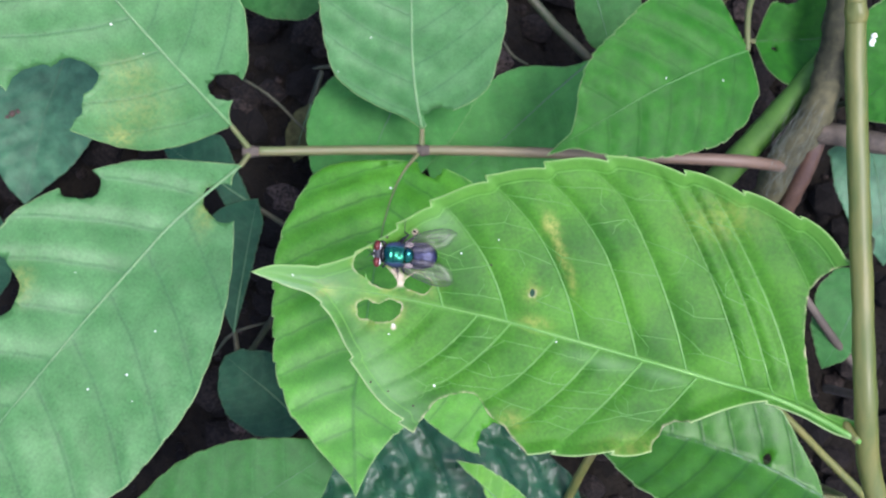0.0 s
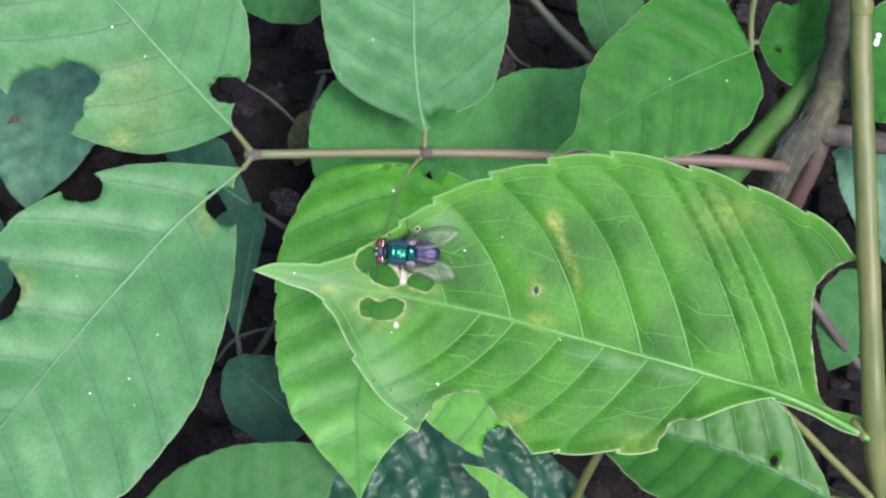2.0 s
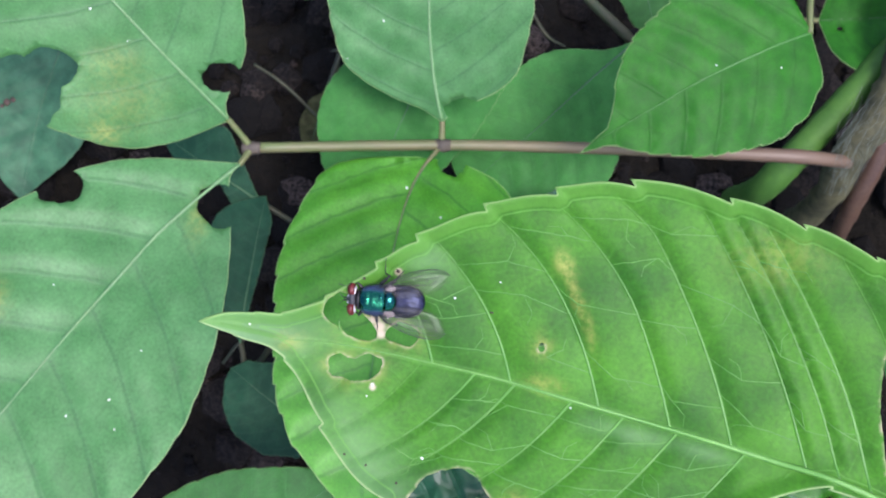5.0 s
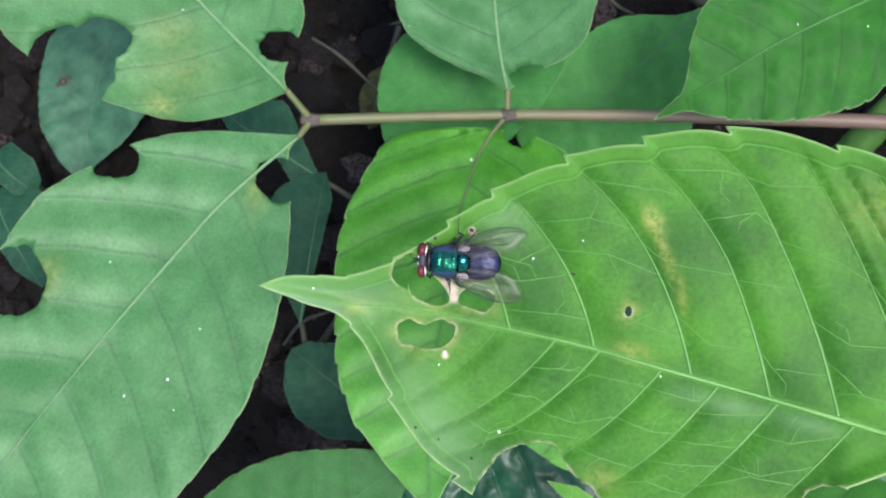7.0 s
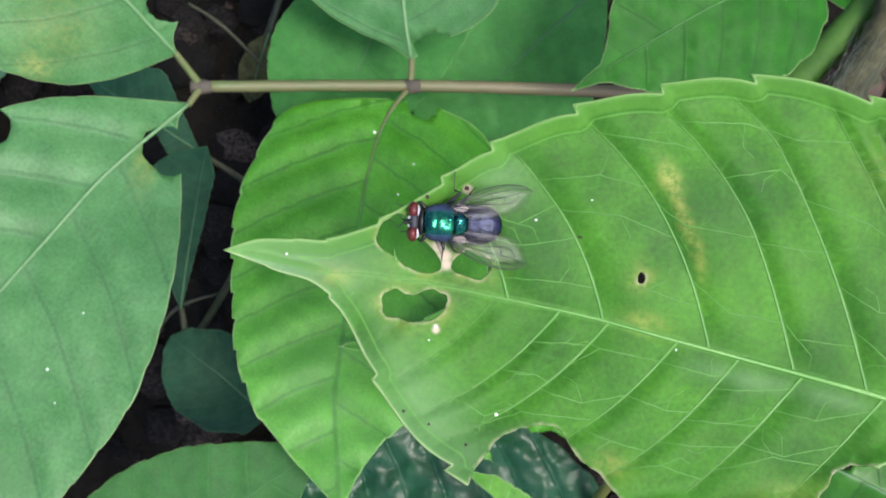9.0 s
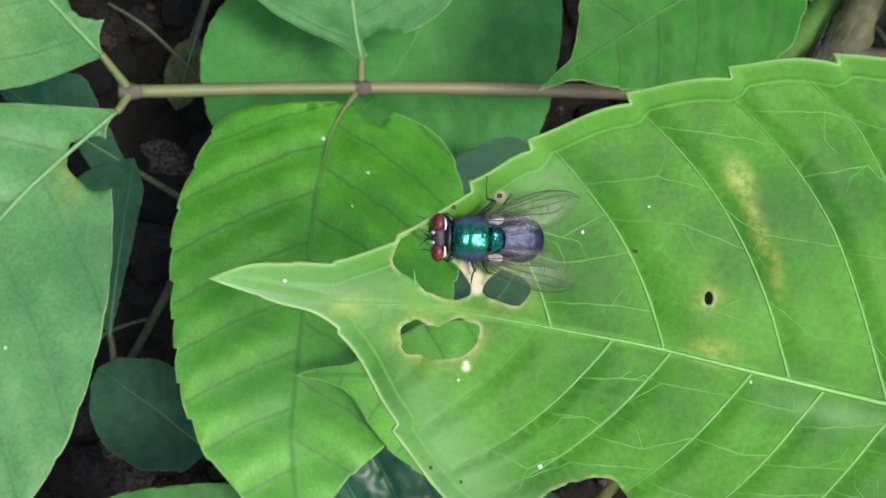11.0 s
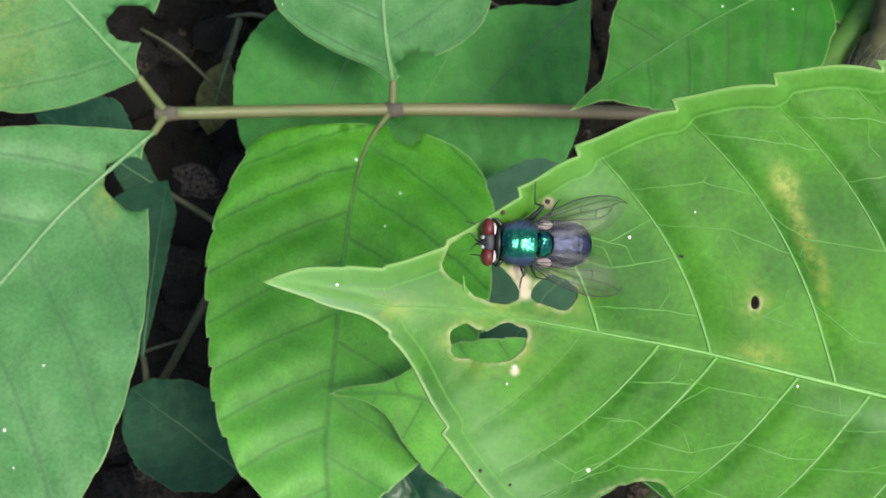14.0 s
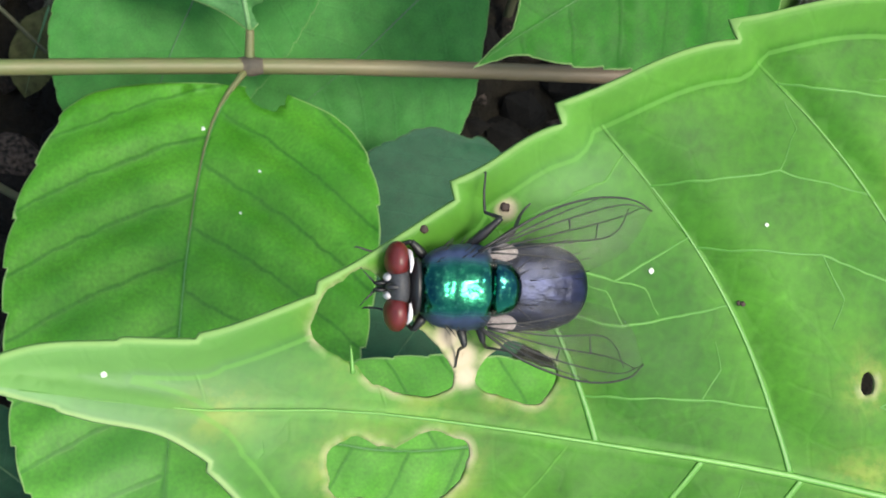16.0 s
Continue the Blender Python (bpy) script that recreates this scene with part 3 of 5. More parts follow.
# ---- ground ----
def ground():
    near = np.arange(-0.36, 0.3601, 0.006)
    far = np.array([0.4, 0.46, 0.55, 0.7, 1, 1.6, 3, 6, 14, 40, 120, 400])
    xs = np.concatenate([-far[::-1], near, far])
    verts, faces, n = [], [], len(xs)
    for y in xs:
        for x in xs:
            p = Vector((x, y + 0.12, 0))
            z = 0.012 * noise.noise(p * 14) + 0.008 * noise.noise(p * 45) + 0.004 * noise.noise(p * 130)
            verts.append((x, y + 0.12, z - 0.006))
    for j in range(n - 1):
        for i in range(n - 1):
            k = j * n + i
            faces.append((k, k + 1, k + n + 1, k + n))
    tagged(new("ground", mesh_of("ground", verts, faces, SOIL)), "dark crumbly garden soil", "soil", kind="structure")


def crumbs():
    rnd = random.Random(5)
    base = bmesh.new()
    bmesh.ops.create_icosphere(base, subdivisions=1, radius=1.0)
    bv = [v.co.copy() for v in base.verts]
    bf = [tuple(v.index for v in f.verts) for f in base.faces]
    base.free()
    verts, faces = [], []
    for _ in range(5200):
        x, y, r = rnd.uniform(-0.22, 0.24), rnd.uniform(-0.08, 0.36), 0.0012 + 0.0070 * rnd.random() ** 4
        z = 0.012 * noise.noise(Vector((x, y, 0)) * 14) + 0.008 * noise.noise(Vector((x, y, 0)) * 45) - 0.006
        k, o = len(verts), rnd.random() * 50
        for co in bv:
            q = co * r * (1 + 0.45 * noise.noise(co * 1.7 + Vector((o, 0, 0))))
            verts.append((x + q.x, y + q.y, z + 0.7 * q.z + 0.3 * r))
        faces += [tuple(i + k for i in f) for f in bf]
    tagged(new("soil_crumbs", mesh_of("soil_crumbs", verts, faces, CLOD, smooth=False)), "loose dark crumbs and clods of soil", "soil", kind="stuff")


ground()
crumbs()

# ---- the plant with the fly's leaf ----
root = at(*(61.7, -44.9, -176.8))
root.z = 0
sapling = thing("sapling", root, "upright green-brown stem bearing one bright eaten leaf", "plant")
tube("stem", [at(*(55.8, 52.8, -163.2)), at(*(58.2, 27.0, -170.0)), at(*(59.8, -4.2, -171.7)), at(*(61.3, -28.1, -173.4)), at(*(76.6, -68.9, -212.5)), root + Vector((0, 0, -0.004))],
     [1.42, 1.5, 1.55, 1.62, 1.9, 2.2], STEM, sapling, "smooth green-brown stem", n=60, sides=14, rough=0.12)
tube("stem_joint", [at(*(57.5, 35.5, -168.0)), at(*(57.6, 34.0, -168.3)), at(*(57.7, 32.8, -168.6))], [1.4, 1.62, 1.4], STEM, sapling, "pale rough joint of the stem", n=12, sides=14, rough=0.3)
hero, on_hero = leaf("eaten_leaf", HERO, (59.7, -26.2, -172.4), (-27.9, -2.5, -179.2),
     [0.0, -0.3, -1.7, -1.7, 1.0, 8.8, 12.2, 14.7, 17.0, 15.3, 12.2, 7.2, 3.1, 0.9, 0.6, 0.3, 0.0],
     [0.0, -18.2, -24.9, -28.0, -29.1, -30.1, -30.4, -29.3, -25.5, -20.1, -15.2, -8.9, -5.5, -3.3, -2.5, -1.7, 0.0],
     [0.0, -0.9, -2.2, -2.7, -2.6, -2.7, -2.7, -2.7, -2.7, -2.2, -1.9, -1.4, -0.8, -0.2, -0.1, -0.0, 0.0], arch=-4, dip=1.2,
     gnawed=[(54.0, 15.5, [7.5, 8.4, 10.0, 8.6, 7.1, 6.6, 6.6, 7.1, 8.6, 11.3, 9.8, 9.2, 6.8, 5.7, 4.9, 4.8, 5.6, 6.6, 6.6, 6.9, 7.1, 7.0]),
             (4.5, -13.5, [6.7, 6.5, 6.8, 8.3, 10.8, 11.0, 12.3, 11.8, 10.5, 10.4, 10.5, 12.2, 15.6, 13.7, 11.1, 10.5, 9.4, 7.6])],
     bites=[(23.0, 9.0, 4.6, 4.9, 0.3)],
     holes=[(50.3, -7.9, 0.4, 0.6, -2.91)],
     windows=[(73.6, -4.9, [3.6, 3.3, 2.46, 2.02, 1.87, 1.9, 2.03, 2.14, 2.38, 2.79, 3.2, 3.7, 3.4, 2.67, 2.07, 1.71, 1.51, 1.43, 1.47, 1.71, 2.18, 2.91, 3.6, 3.5, 3.6, 3.6]),
              (67.2, -4.7, [1.93, 2.07, 1.5, 1.28, 1.39, 1.75, 1.91, 2.06, 1.94, 1.48, 1.37, 1.49, 1.53, 1.63]),
              (71.9, 1.0, [3.2, 3.1, 3.1, 2.85, 2.29, 1.84, 1.62, 1.53, 1.5, 1.53, 1.58, 1.63, 1.75, 1.97, 2.37, 2.64, 3.0, 3.3, 3.6, 3.7, 3.1, 2.76, 2.23, 1.65, 1.3, 1.12, 1.19, 1.32, 1.56, 2.5, 2.86, 3.2])],
     # Pale waxy tip first, then patches of sheen painted on the blade.
     bloom_sheen=[(87.0, -1.0, 10.0, 5.0, 0.0, 0.75), (68.0, 11.0, 9.0, 4.0, -0.75, 0.45), (37.0, -0.8, 5.0, 0.9, 0.05, 0.4), (28.5, -1.2, 4.0, 0.8, 0.0, 0.35), (66.5, -14.0, 3.0, 2.5, 0.0, 0.35)],
     parent=sapling, label="bright green leaf with eaten holes and rolled rim", tooth=1.2, cell=0.75, lean=0.42, quad=(0.9, 6.0), quilt=0.75, fold=0.03,
     veins=([0.20, 0.261, 0.351, 0.424, 0.495, 0.574, 0.63], [0.10, 0.141, 0.183, 0.28, 0.362, 0.459, 0.581, 0.689, 0.80]),
     notches=([0.15, 0.25, 0.36, 0.45, 0.54, 0.62, 0.70, 0.806, 0.88, 0.95], [0.09, 0.175, 0.268, 0.366, 0.49, 0.586, 0.668, 0.747, 0.79, 0.849, 0.899, 0.934]),
     scars=[(*(50.3, -18.3), 1.5, 0.9, -0.93, 1.0), (*(48.1, -15.1), 4.2, 0.5, -0.93, 0.7), (*(45.4, -11.5), 3.0, 0.5, -1.1, 0.5), (*(48.7, -3.6), 2.2, 1.0, 0.0, 0.5),
            (*(50.3, -7.9), 1.2, 1.2, 0.0, 0.5), (*(80.3, -0.2), 1.8, 1.1, 0.3, 0.45), (*(72.1, -0.8), 5.0, 2.6, 0.0, 0.12), (*(48.2, 11.3), 2.0, 1.4, 0.0, 0.4), (*(29.5, 10.1), 5.0, 2.0, 0.3, 0.35), (*(26.4, -25.8), 5.0, 3.0, 0.3, 0.3)],
     dried=[(*(70.1, -4.9), 0.75), (*(69.7, -4.1), 0.6), (*(70.9, -5.7), 0.7), (*(69.6, -12.0), 0.5), (*(69.1, 2.3), 0.3), (69.0, 2.6, 0.4)],
     curl=1.3, wave=0.5, rib=0.45, ribmat=RIB, ribs=True, seed=3)
tube("petiole", [on_hero(0.5, 0.0), at(*(58.3, -24.2, -173.4)), at(*(61.4, -26.9, -173.7))], [0.7, 0.9, 1.2], STEM, sapling, n=14)

# ---- the compound leaf behind ----
NODE_A, NODE_B = at(*(-50.7, 25.5, -321.3)), at(*(-5.8, 26.8, -332.7))
fork = at(*(96.5, 24.6, -345.1))
foot = at(*(89.7, 3.4, -374.0))
foot.z = 0
spray = thing("compound_leaf", foot, "large compound leaf with toothed eaten leaflets on a thin twig", "plant")
tube("twig", [NODE_A, NODE_B, at(*(29.8, 26.2, -334.9)), at(*(60.8, 25.1, -335.8)), at(*(82.6, 24.2, -336.6)), at(*(97.6, 23.0, -343.4))], [1.25, 1.35, 1.45, 1.6, 1.8, 1.7], TWIG, spray, "olive-green twig turning reddish", n=50, rough=0.08)
tube("stem", [at(*(110.2, 84.3, -328.1)), at(*(109.3, 55.6, -336.6)), at(*(103.9, 36.1, -341.7)), fork, at(*(95.3, 13.4, -365.5)), foot], [4.8, 5.0, 4.8, 4.4, 4.0, 4.0], GREY, spray, "knobbly olive-brown bark stem", n=50, rough=0.35)
tube("side_twig", [at(*(102.8, 33.6, -345.1)), at(*(112.4, 31.3, -338.3)), at(*(131.5, 25.7, -328.1))], [3.6, 3.0, 2.6], PINK, spray, "pinkish grey side twig", n=24, rough=0.25)
tube("side_twig", [at(*(107.6, 35.6, -345.1)), at(*(105.1, 24.1, -350.2)), at(*(102.2, 12.3, -360.4)), at(*(103.1, 1.6, -382.5))], [2.6, 2.8, 2.6, 2.4], RED, spray, "reddish side shoot", n=24, rough=0.2)
LEAFLET = "toothed green leaflet with insect bites"
tlo, on_tl = leaf("leaflet", PALE, (-54.8, 31.5, -316.2), (-108.8, 93.1, -272.0),
     [0.0, 9.4, 18.2, 23.0, 26.1, 29.3, 31.9, 33.3, 32.7, 31.0, 28.7, 26.4, 23.9, 20.0, 16.1, 13.2, 0.0],
     [0.0, -2.1, -12.6, -17.6, -21.5, -24.2, -26.5, -25.2, -23.8, -20.5, -17.3, -14.2, -11.6, -8.3, -5.0, -2.5, 0.0],
     [0.0, -0.0, -0.0, -0.1, -0.1, -0.2, -0.4, -0.6, -0.5, -0.5, -0.4, -0.3, -0.2, -0.2, -0.1, -0.0, 0.0],
     bites=[(37.3, 28.7, 9.0, 8.6, -2.33), (37.0, 19.9, 5.9, 4.3, -2.32), (9.0, -5.9, 5.0, 3.6, -2.34)],
     scars=[(*(18.4, 22.0), 3.5, 2.5, 0.5, 0.6), (*(28.1, 9.4), 6.0, 4.0, 0.8, 0.3), (*(20.8, 14.4), 9.0, 7.0, 0.8, 0.25)], parent=spray, label=LEAFLET, quilt=0.6, rib=0.42, seed=4)
lo, on_l = leaf("leaflet", PALE, (-52.5, 21.9, -317.9), (-118.9, -64.4, -272.0),
     [0.0, 0.4, 6.4, 11.8, 16.6, 21.8, 26.7, 29.9, 30.5, 30.0, 27.6, 24.8, 22.0, 18.5, 14.9, 7.6, 0.0],
     [0.0, -5.8, -14.3, -21.1, -25.7, -29.1, -32.7, -31.7, -29.8, -26.5, -24.0, -19.6, -16.7, -13.8, -8.3, -4.2, 0.0],
     [0.0, -0.6, -1.5, -2.3, -2.9, -2.9, -2.9, -2.7, -2.3, -1.8, -1.6, -1.2, -1.0, -0.7, -0.4, -0.2, 0.0],
     bites=[(31.6, -26.4, 5.2, 4.5, 2.28), (12.2, 3.1, 4.6, 5.9, 2.29), (65.0, -25.0, 6.4, 7.6, 2.25)],
     scars=[(*(17.1, 1.5), 5.0, 2.0, 0.5, 0.5), (*(60.4, -20.4), 4.0, 3.0, 0.5, 0.5)], parent=spray, label=LEAFLET, quilt=1.6, rib=0.42, seed=5)
to, on_t = leaf("leaflet", PALE, (-5.6, 32.1, -331.5), (-8.6, 104.2, -302.6),
     [0.0, 3.4, 11.9, 18.2, 22.1, 23.8, 24.7, 24.7, 22.8, 19.9, 16.8, 13.8, 11.8, 9.2, 5.5, 2.8, 0.0],
     [0.0, -3.2, -13.4, -18.4, -20.0, -21.7, -23.1, -23.1, -21.5, -19.6, -16.0, -12.4, -9.9, -7.4, -4.5, -2.2, 0.0],
     [0.0, 0.4, 1.0, 1.4, 1.6, 1.7, 1.4, 1.2, 0.9, 0.7, 0.6, 0.4, 0.3, 0.2, 0.1, 0.1, 0.0],
     bites=[(3.2, -5.2, 4.6, 3.3, -1.62)],
     parent=spray, label=LEAFLET, rib=0.42, seed=6)
mo, on_m = leaf("leaflet", GREEN, (-8.1, 23.7, -331.5), (-20.8, -60.1, -292.4),
     [6.5, 15.6, 20.7, 22.8, 23.8, 23.7, 23.1, 21.8, 19.2, 15.5, 12.5, 7.2, 4.7, 2.7, 1.5, 0.7, 0.0],
     [0.0, -17.0, -24.8, -26.8, -28.4, -29.8, -30.0, -28.6, -26.7, -24.4, -21.6, -18.2, -14.1, -9.9, -5.4, -1.9, 0.0],
     [0.0, -1.7, -3.2, -4.1, -4.6, -4.9, -5.0, -4.8, -4.7, -4.6, -4.4, -3.3, -2.6, -1.8, -1.1, -0.5, 0.0],
     bites=[(1.0, 5.0, 3.3, 4.0, 1.74)],
     # Greyish sheen of the lower end, laid into the colour.
     bloom_sheen=[(72.0, -6.0, 22.0, 26.0, 0.0, 0.2)], parent=spray, label=LEAFLET, seed=7, teeth=13, tooth=1.0, quilt=2.7, rib=0.22, ribmat=GREENRIB)
for node, r in ((NODE_A, 1.7), (NODE_B, 1.9)):
    tube("twig_joint", [node - 0.0022 * RIGHT, node, node + 0.0022 * RIGHT], [1.3, r, 1.3], PINK, spray, n=10, rough=0.2)
for on, node in ((on_tl, NODE_A), (on_l, NODE_A), (on_t, NODE_B), (on_m, NODE_B)):
    tube("leaflet_stalk", [node, on_m(*(5.5, -2.5), 0.2), on_m(*(16.7, -4.4), 0.15), on_m(*(31.5, -5.1), 0.05)] if on is on_m else [node, node.lerp(on(0.4, 0.0), 0.6), on(0.6, 0.0)], [0.7, 0.26, 0.16, 0.05] if on is on_m else [0.9, 0.75, 0.7], TWIG, spray, n=10)

# ---- leaves standing round about ----
tr_leaf, on_tr = leaf("leaf", FRESH, (78.3, 51.0, -311.1), (26.2, 23.5, -307.7),
     [0.0, 9.5, 12.6, 15.6, 16.4, 17.5, 16.6, 15.0, 12.8, 9.3, 7.2, 4.5, 2.4, 1.1, 0.7, 0.3, 0.0],
     [-13.4, -18.2, -24.4, -23.9, -23.4, -22.8, -21.0, -19.2, -17.4, -13.6, -9.7, -4.6, -2.3, -1.6, -1.0, -0.5, 0.0],
     [0.0, -0.3, -0.7, -1.1, -1.3, -1.6, -1.8, -1.9, -1.6, -1.3, -1.2, -1.0, -0.9, -0.8, -0.7, -0.3, 0.0], via=[(79.4, 61.2, -316.2), (87.2, 79.8, -340.0)], label="fresh green toothed leaf with a pointed tip", quilt=1.2, count=6.5, rib=0.22, ribmat=GREENRIB, teeth=14, tooth=0.7, seed=8)
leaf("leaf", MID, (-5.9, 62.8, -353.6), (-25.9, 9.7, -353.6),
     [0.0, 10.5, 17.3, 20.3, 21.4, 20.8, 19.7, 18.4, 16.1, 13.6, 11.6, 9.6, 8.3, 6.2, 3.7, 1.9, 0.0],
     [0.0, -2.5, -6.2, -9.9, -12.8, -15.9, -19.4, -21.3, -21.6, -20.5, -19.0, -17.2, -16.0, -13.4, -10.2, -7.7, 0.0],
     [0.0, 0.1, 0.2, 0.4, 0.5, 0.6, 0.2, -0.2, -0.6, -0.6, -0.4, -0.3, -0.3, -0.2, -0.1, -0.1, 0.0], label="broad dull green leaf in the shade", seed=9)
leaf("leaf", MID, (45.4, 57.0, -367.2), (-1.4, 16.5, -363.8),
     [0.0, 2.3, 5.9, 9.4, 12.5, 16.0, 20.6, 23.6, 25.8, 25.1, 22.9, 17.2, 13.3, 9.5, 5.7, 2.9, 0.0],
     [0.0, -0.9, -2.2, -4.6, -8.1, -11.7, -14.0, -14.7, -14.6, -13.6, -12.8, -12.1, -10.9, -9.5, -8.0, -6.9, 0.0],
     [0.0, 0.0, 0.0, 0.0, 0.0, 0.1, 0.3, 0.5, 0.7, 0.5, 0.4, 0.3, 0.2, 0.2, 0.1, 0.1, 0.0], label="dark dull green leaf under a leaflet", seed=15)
leaf("leaf", SUNNY, (90.2, -58.3, -285.6), (28.6, -40.7, -292.4),
     [6.9, 9.6, 13.8, 16.4, 17.3, 18.5, 17.7, 16.0, 14.1, 11.9, 9.3, 6.3, 4.6, 2.9, 1.7, 0.9, 0.0],
     [0.0, -3.2, -6.7, -10.1, -13.7, -16.0, -17.3, -16.8, -16.1, -14.9, -13.3, -11.7, -10.6, -8.0, -4.8, -2.4, 0.0],
     [0.0, -0.4, -1.1, -1.8, -2.4, -2.8, -3.2, -3.3, -3.0, -2.5, -2.0, -1.5, -1.1, -0.8, -0.5, -0.2, 0.0],
     holes=[(15.3, -4.1, 0.9, 1.2, -2.86)], roll=20, label="yellow-green leaf with a small hole", fold=0.55, quilt=1.6, seed=10)
leaf("leaf", GREEN, (51.0, -30.7, -306.0), (-21.1, -27.4, -297.5),
     [0.0, 4.1, 9.4, 12.4, 15.4, 18.8, 22.6, 22.4, 20.8, 16.5, 13.2, 7.9, 3.5, 1.6, 0.6, 0.3, 0.0],
     [0.0, -1.8, -4.5, -6.3, -7.5, -9.2, -10.0, -10.2, -10.0, -8.8, -6.4, -3.7, -2.3, -1.8, -1.4, -0.8, 0.0],
     [0.0, 0.4, 1.1, 1.8, 2.5, 2.9, 3.2, 3.5, 3.0, 1.6, 0.8, -0.1, -0.4, -0.3, -0.2, -0.1, 0.0],
     bites=[(37.3, 18.7, 4.8, 4.6, -3.12), (30.8, 21.6, 6.4, 5.8, -3.13)], label="pointed green leaf with a bitten edge", seed=11)
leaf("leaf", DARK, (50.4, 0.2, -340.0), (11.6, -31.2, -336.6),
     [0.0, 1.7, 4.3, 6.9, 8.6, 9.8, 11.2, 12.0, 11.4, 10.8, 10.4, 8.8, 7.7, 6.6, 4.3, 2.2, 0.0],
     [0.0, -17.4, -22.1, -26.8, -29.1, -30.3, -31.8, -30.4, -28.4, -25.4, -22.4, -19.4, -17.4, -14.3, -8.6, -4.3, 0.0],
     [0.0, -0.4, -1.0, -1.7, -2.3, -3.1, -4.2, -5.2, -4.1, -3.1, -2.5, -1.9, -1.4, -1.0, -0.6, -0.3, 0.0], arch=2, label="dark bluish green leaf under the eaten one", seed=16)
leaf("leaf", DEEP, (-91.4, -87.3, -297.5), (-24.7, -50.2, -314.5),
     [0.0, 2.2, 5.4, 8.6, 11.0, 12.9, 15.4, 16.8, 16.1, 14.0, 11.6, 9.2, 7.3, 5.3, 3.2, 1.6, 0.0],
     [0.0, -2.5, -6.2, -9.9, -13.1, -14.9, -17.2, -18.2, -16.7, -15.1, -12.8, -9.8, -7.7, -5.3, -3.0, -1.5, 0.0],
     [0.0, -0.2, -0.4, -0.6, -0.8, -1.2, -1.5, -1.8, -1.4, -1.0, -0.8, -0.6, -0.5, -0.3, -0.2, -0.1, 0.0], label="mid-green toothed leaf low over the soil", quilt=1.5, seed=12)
leaf("leaf", GLOSS, (40.1, -77.2, -323.0), (-38.5, -60.6, -331.5),
     [0.0, 3.7, 9.2, 12.3, 14.0, 16.4, 18.9, 19.2, 19.5, 18.6, 16.4, 14.2, 12.8, 10.5, 6.3, 3.1, 0.0],
     [0.0, -6.1, -14.2, -17.5, -20.7, -22.9, -24.6, -24.4, -23.0, -20.7, -18.6, -16.1, -13.8, -11.5, -9.1, -4.7, 0.0],
     [0.0, 0.0, 0.0, 0.0, 0.0, 0.0, 0.0, 0.0, 0.0, 0.0, 0.0, 0.0, 0.0, 0.0, 0.0, 0.0, 0.0], label="dark glossy puckered leaf", quilt=1.1, wave=2.2, pucker=1.25, cell=0.9, seed=13)
leaf("leaf", LIME, (28.7, -73.9, -295.8), (3.6, -51.0, -292.4),
     [0.0, 0.6, 1.6, 2.6, 3.5, 4.3, 3.6, 3.0, 2.4, 1.0, -0.0, -0.0, 0.1, 0.3, 0.2, 0.1, 0.0],
     [0.0, -0.6, -1.5, -2.4, -3.1, -3.6, -4.2, -4.6, -4.6, -4.3, -3.9, -3.6, -3.3, -2.3, -1.4, -0.7, 0.0],
     [0.0, 0.0, 0.0, 0.0, 0.0, 0.0, -0.0, -0.0, -0.0, -0.0, -0.0, -0.0, -0.0, -0.0, -0.0, -0.0, 0.0],
     bites=[(23.6, 4.9, 2.1, 4.0, -2.40)], label="small light green pointed leaf", seed=14)
dark_leaf, on_dark = leaf("leaf", TEAL, (-122.3, 67.2, -399.5), (-134.6, 13.2, -391.0),
     [0.0, 8.4, 10.7, 13.0, 15.0, 15.5, 16.1, 16.7, 14.8, 12.4, 10.6, 7.9, 6.1, 4.4, 2.6, 1.3, 0.0],
     [0.0, -6.7, -11.8, -14.0, -16.2, -18.2, -18.1, -18.0, -17.1, -15.5, -14.5, -12.0, -9.9, -7.9, -5.4, -2.7, 0.0],
     [0.0, -0.1, -0.2, -0.3, -0.5, -0.6, -0.8, -1.0, -0.9, -0.7, -0.5, -0.4, -0.3, -0.2, -0.1, -0.1, 0.0], arch=2, label="bluish dark green leaf near the soil", seed=20)
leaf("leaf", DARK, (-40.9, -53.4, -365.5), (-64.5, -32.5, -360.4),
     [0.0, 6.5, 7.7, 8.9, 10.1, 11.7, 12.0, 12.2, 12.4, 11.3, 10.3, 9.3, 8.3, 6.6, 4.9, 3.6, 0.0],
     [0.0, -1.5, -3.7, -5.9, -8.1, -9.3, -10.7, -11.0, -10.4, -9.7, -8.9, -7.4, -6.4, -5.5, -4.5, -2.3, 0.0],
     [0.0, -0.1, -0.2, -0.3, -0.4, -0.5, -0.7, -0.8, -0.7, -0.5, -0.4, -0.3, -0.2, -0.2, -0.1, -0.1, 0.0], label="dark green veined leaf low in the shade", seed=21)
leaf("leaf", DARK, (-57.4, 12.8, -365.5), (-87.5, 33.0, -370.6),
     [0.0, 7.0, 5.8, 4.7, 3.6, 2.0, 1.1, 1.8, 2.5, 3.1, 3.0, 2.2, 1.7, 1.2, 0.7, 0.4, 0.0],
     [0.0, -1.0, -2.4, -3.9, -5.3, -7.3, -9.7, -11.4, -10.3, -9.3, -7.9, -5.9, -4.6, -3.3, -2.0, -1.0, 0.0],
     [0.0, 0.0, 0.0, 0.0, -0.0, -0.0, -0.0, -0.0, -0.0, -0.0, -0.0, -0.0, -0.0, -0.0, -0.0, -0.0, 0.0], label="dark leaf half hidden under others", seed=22)
